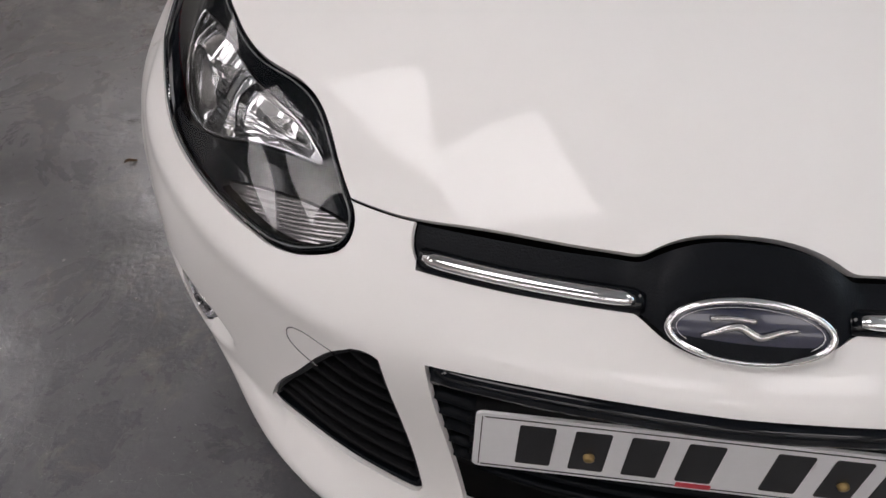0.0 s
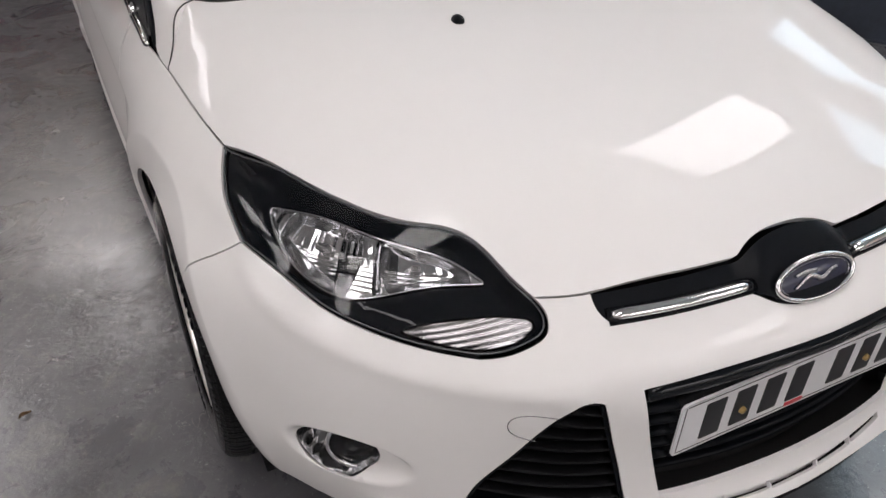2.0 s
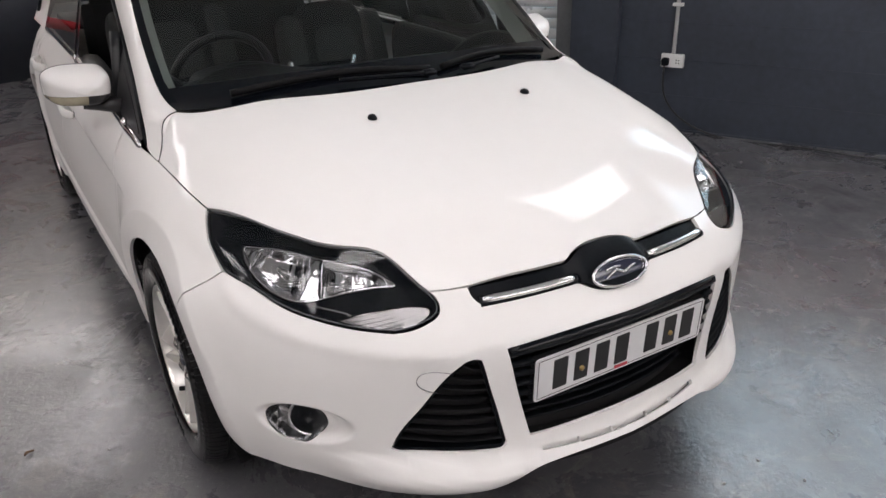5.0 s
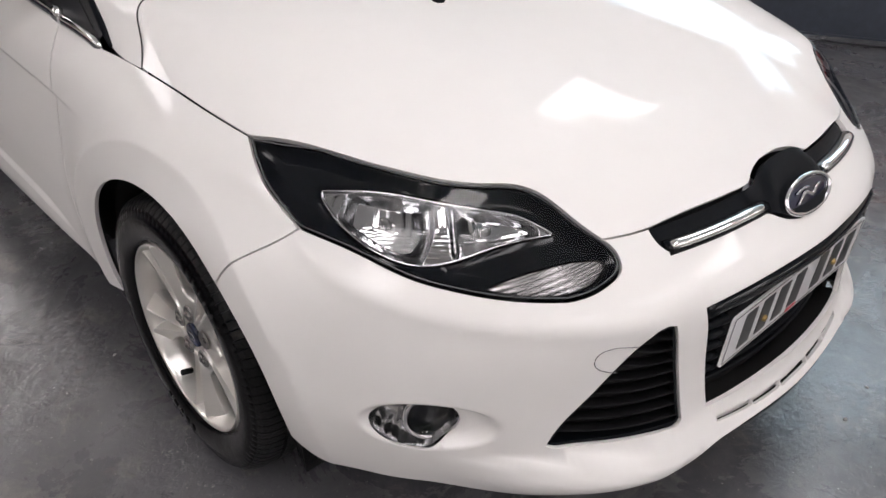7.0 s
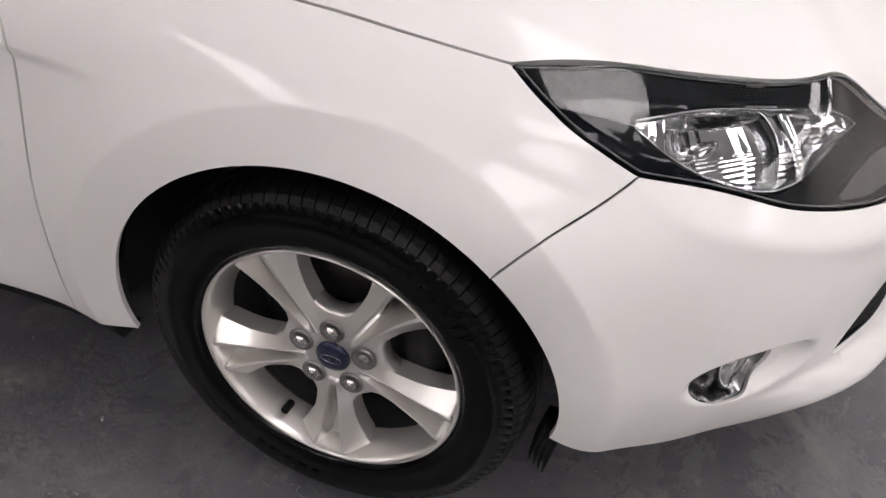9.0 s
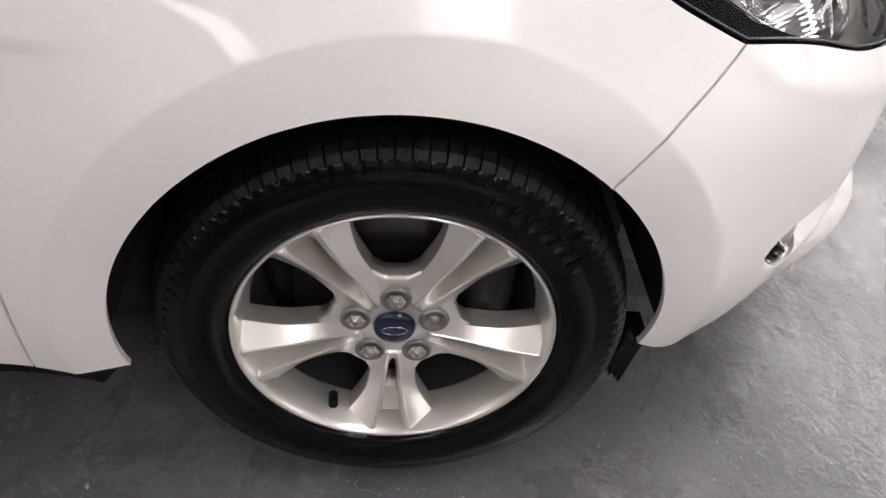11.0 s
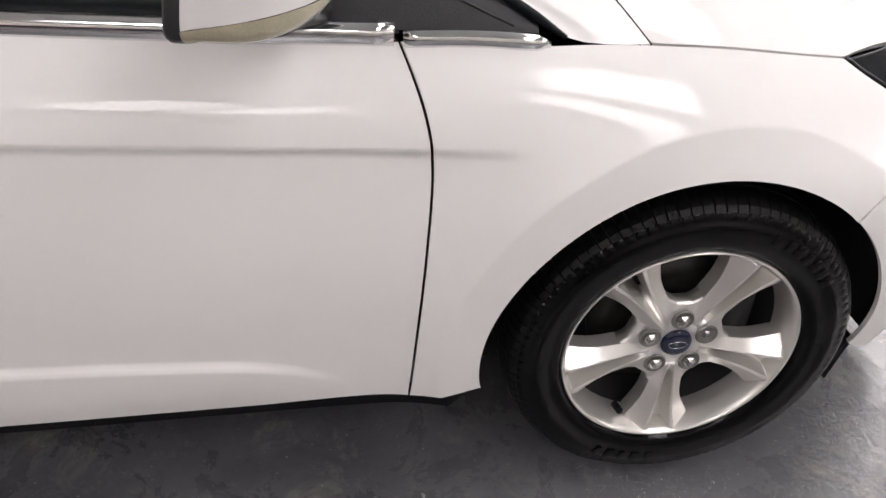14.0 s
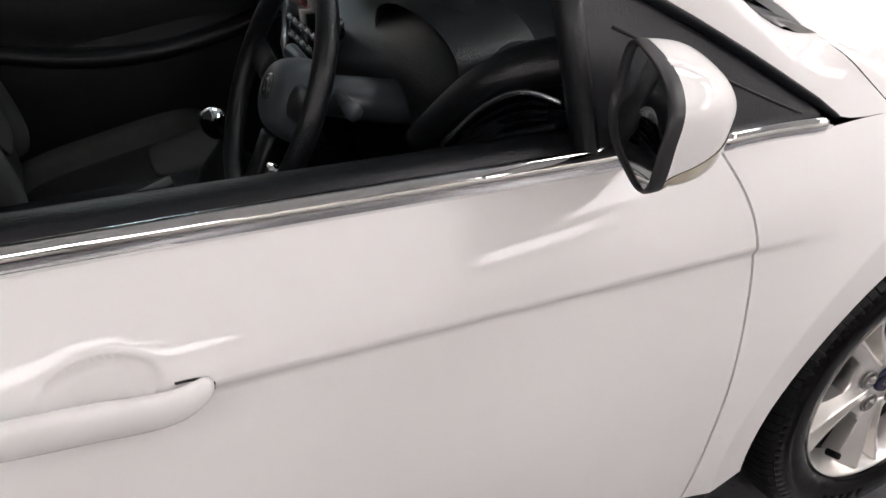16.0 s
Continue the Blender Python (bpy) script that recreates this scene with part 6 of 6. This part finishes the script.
# the pier beside the shutter stands a little proud
block("pier", BLOCKS, -0.07, -0.001, 0.72, SHUT0 - 0.13, 0, BAND, side, 0.004)
block("pier_band", WALL_RED, -0.071, -0.002, 0.72, SHUT0 - 0.13, BAND, BAND + 0.085, side)
block("pier_top", WALL_CREAM, -0.07, -0.001, 0.72, SHUT0 - 0.13, BAND + 0.085, 3.01, side)
block("skirting_edge", BLOCKS, -0.012, -0.001, -10, 0.715, 0, 0.012, side)

for k, (y0, y1) in enumerate(WINDOWS):
    w = tagged(thing(f"window_{k + 1}", "high white-framed window letting in pale daylight", "window"), kind="structure")
    w.matrix_world = ROOM_M
    for a, b, c, d in ((y0, y1, SILL_Z, SILL_Z + 0.05), (y0, y1, HEAD_Z - 0.05, HEAD_Z), (y0, y0 + 0.05, SILL_Z + 0.05, HEAD_Z - 0.05), (y1 - 0.05, y1, SILL_Z + 0.05, HEAD_Z - 0.05), ((y0 + y1) / 2 - 0.025, (y0 + y1) / 2 + 0.025, SILL_Z + 0.05, HEAD_Z - 0.05)):
        block("window_frame", UPVC, 0.08, 0.14, a, b, c, d, w, 0.004)
    for a, b in ((y0 + 0.05, (y0 + y1) / 2 - 0.025), ((y0 + y1) / 2 + 0.025, y1 - 0.05)):
        block("pane", LENS, 0.107, 0.111, a, b, SILL_Z + 0.05, HEAD_Z - 0.05, w).visible_shadow = False
day = part("backdrop", box(0.02, 5.6, 1.9, at=(0.75, -1.5, 2.3)), DAY, None, "pale overcast daylight outside the window", ROOM_M)
tagged(day, category="backdrop", kind="structure")

shutter = thing("roller_shutter", "closed galvanised roller shutter with level slats", "roller shutter")
shutter.matrix_world = ROOM_M


def slat_bm():
    prof = [(0.0, 0.0), (-0.010, 0.006), (-0.017, 0.022), (-0.018, 0.040), (-0.012, 0.058), (-0.003, 0.068), (0.004, 0.071), (0.008, 0.060), (0.004, 0.008)]
    bm = bmesh.new()
    a = [bm.verts.new((x + 0.06, SHUT0 - 0.03, z)) for x, z in prof]
    b = [bm.verts.new((x + 0.06, SHUT1 + 0.03, z)) for x, z in prof]
    for i in range(len(prof)):
        j = (i + 1) % len(prof)
        bm.faces.new((a[i], a[j], b[j], b[i]))
    bmesh.ops.recalc_face_normals(bm, faces=bm.faces)
    return bm


slat_mesh = mesh_of(slat_bm(), "slat")
for k in range(34):
    part("slat", slat_mesh, STEEL_SLAT, shutter, "", Matrix.Translation((0, 0, 0.03 + 0.073 * k)))
for y0 in (SHUT0 - 0.128, SHUT1 + 0.01):
    block("guide_rail", STEEL_FRAME, -0.03, 0.10, y0, y0 + 0.118, 0, 2.50, shutter, 0.004)
block("bottom_bar", STEEL_FRAME, 0.03, 0.09, SHUT0 - 0.008, SHUT1 + 0.008, 0.0, 0.03, shutter, 0.003)

PLASTIC = material("white_moulded_plastic", (0.78, 0.78, 0.77), 0.35, vary=0.03)
socket = thing("double_socket", "white double wall socket with a black plug in it", "wall socket")
socket.matrix_world = ROOM_M
block("socket_plate", PLASTIC, -0.036, 0.0, 0.28, 0.426, 0.425, 0.511, socket, 0.004)
block("plug", BLACK_SATIN, -0.075, -0.036, 0.368, 0.415, 0.440, 0.490, socket, 0.008)
block("rocker", PLASTIC, -0.041, -0.036, 0.345, 0.357, 0.486, 0.500, socket, 0.001)
for z in (0.452, 0.470):
    block("socket_hole", INK, -0.0365, -0.034, 0.305, 0.312, z, z + 0.008, socket)
    block("socket_hole", INK, -0.0365, -0.034, 0.322, 0.329, z, z + 0.008, socket)
conduit = thing("conduit", "white plastic conduit running up the wall from the socket", "conduit")
conduit.matrix_world = ROOM_M
part("conduit_tube", tube([(-0.014, 0.352, 0.511), (-0.014, 0.352, 3.01)], 0.0125, 14, up=(0, 1, 0)), PLASTIC, conduit)
for z in (0.81, 1.5, 2.2):
    block("conduit_clip", PLASTIC, -0.030, 0.0, 0.318, 0.386, z, z + 0.022, conduit, 0.003)
cable_pts = run([(-0.07, 0.392, 0.445), (-0.085, 0.37, 0.25), (-0.06, 0.22, 0.08), (-0.045, 0.05, 0.012), (-0.10, -0.4, 0.009), (-0.16, -1.0, 0.009), (-0.12, -1.8, 0.009), (-0.2, -2.6, 0.009)], 0.04)
cable = part("power_cable", tube([tuple(p) for p in cable_pts], 0.0065, 8, up=(0.3, 0.2, 1)), INK, None, "black power cable from the socket along the floor", ROOM_M)
tagged(cable, category="cable")

wall("wall_back", True, 6.2, -13, 0.3, "dark grey back wall with red band and cream top", 0.75)
# unseen closing walls, added without a dark foot so they reflect light
far = part("wall_far", box(0.2, 16.2, 3.03, at=(-9.7, -1.9, 1.515)), WALL_CREAM, None, "unseen far wall, all cream to bounce light", ROOM_M)
tagged(far, category="wall", kind="structure")
front = part("wall_front", box(10.0, 0.2, 3.03, at=(-4.7, -7.6, 1.515)), WALL_CREAM, None, "unseen front wall, all cream to bounce light", ROOM_M)
tagged(front, category="wall", kind="structure")

PANEL_GLOW = glow("lamp_diffuser", (1.0, 0.94, 0.95), 10.5)
FRAME_WHITE = material("white_lamp_frame", (0.8, 0.8, 0.79), 0.4, vary=0.03)
lamp = thing("ceiling_light", "white rectangular light panel set against the ceiling, lit", "ceiling light", group="ceiling light panels")
part("frame", box(1.30, 0.98, 0.03, 0.006), FRAME_WHITE, lamp)
part("diffuser", box(1.26, 0.94, 0.006, at=(0, 0, -0.0165)), PANEL_GLOW, lamp, "glowing white diffuser")
# four rows of panels across the workshop, metres along and across the room; the row at -6.4 is unseen, added for
# brightness
PANELS = [(-1.42, -0.68), (-4.6, -0.25), (-6.6, 0.55), (-8.5, 1.1)]
PANELS += [(-1.3, 5.6), (-3.8, 4.9), (-6.4, 4.1), (-8.3, 4.3)] + [(-1.5 - 1.75 * k, b) for b in (-3.9, -6.4) for k in range(5) if k or b < -6]
for k, (a, b) in enumerate(PANELS):
    m = Matrix.Translation(room(a, b, LAMP_Z)) @ Matrix.Rotation(ROOM_TURN - radians(8), 4, "Z")
    if k:
        copy_thing(lamp, m)
    else:
        lamp.matrix_world = m

# small litter on the floor
LEAF = material("dry_brown_leaf", (0.13, 0.075, 0.035), 0.7, vary=0.4, scale=60)
GRIT = material("pale_grit", (0.35, 0.34, 0.33), 0.6, vary=0.4, scale=50)
leaf = part("dry_leaf", grid_bm(lambda u, v: (0.017 * (2 * u - 1), 0.007 * math.sin(math.pi * u) ** 0.8 * (2 * v - 1), 0.004 + 0.004 * (2 * v - 1) ** 2 + 0.003 * math.sin(5 * u)), 12, 4), LEAF, None, "small curled dry brown leaf on the floor", pose(-1.259, 1.112, 0.0, 0, 0, 35))
tagged(leaf, category="leaf")
rng = random.Random(5)


def crumb(size):
    bm = bmesh.new()
    bmesh.ops.create_icosphere(bm, subdivisions=1, radius=size)
    for v in bm.verts:
        v.co = Vector((v.co.x * rng.uniform(0.7, 1.5), v.co.y * rng.uniform(0.6, 1.2), v.co.z * rng.uniform(0.35, 0.6)))
    bmesh.ops.translate(bm, verts=bm.verts, vec=(0, 0, size * 0.4))
    return bm


CRUMBS = [(-1.253, 0.719, 0.005), (0.328, -0.068, 0.006), (0.483, -0.056, 0.005), (0.520, -0.177, 0.006), (-0.872, 1.321, 0.006)] + [(rng.uniform(-2.0, -1.0), rng.uniform(-0.4, 1.5), rng.uniform(0.002, 0.004)) for _ in range(14)]
for x, y, size in CRUMBS:
    tagged(part("grit_crumb", crumb(size), GRIT, None, "pale crumb of grit on the grey floor", pose(x, y, 0, 0, 0, rng.uniform(0, 360)), smooth=False), category="grit", group="grit on the floor")
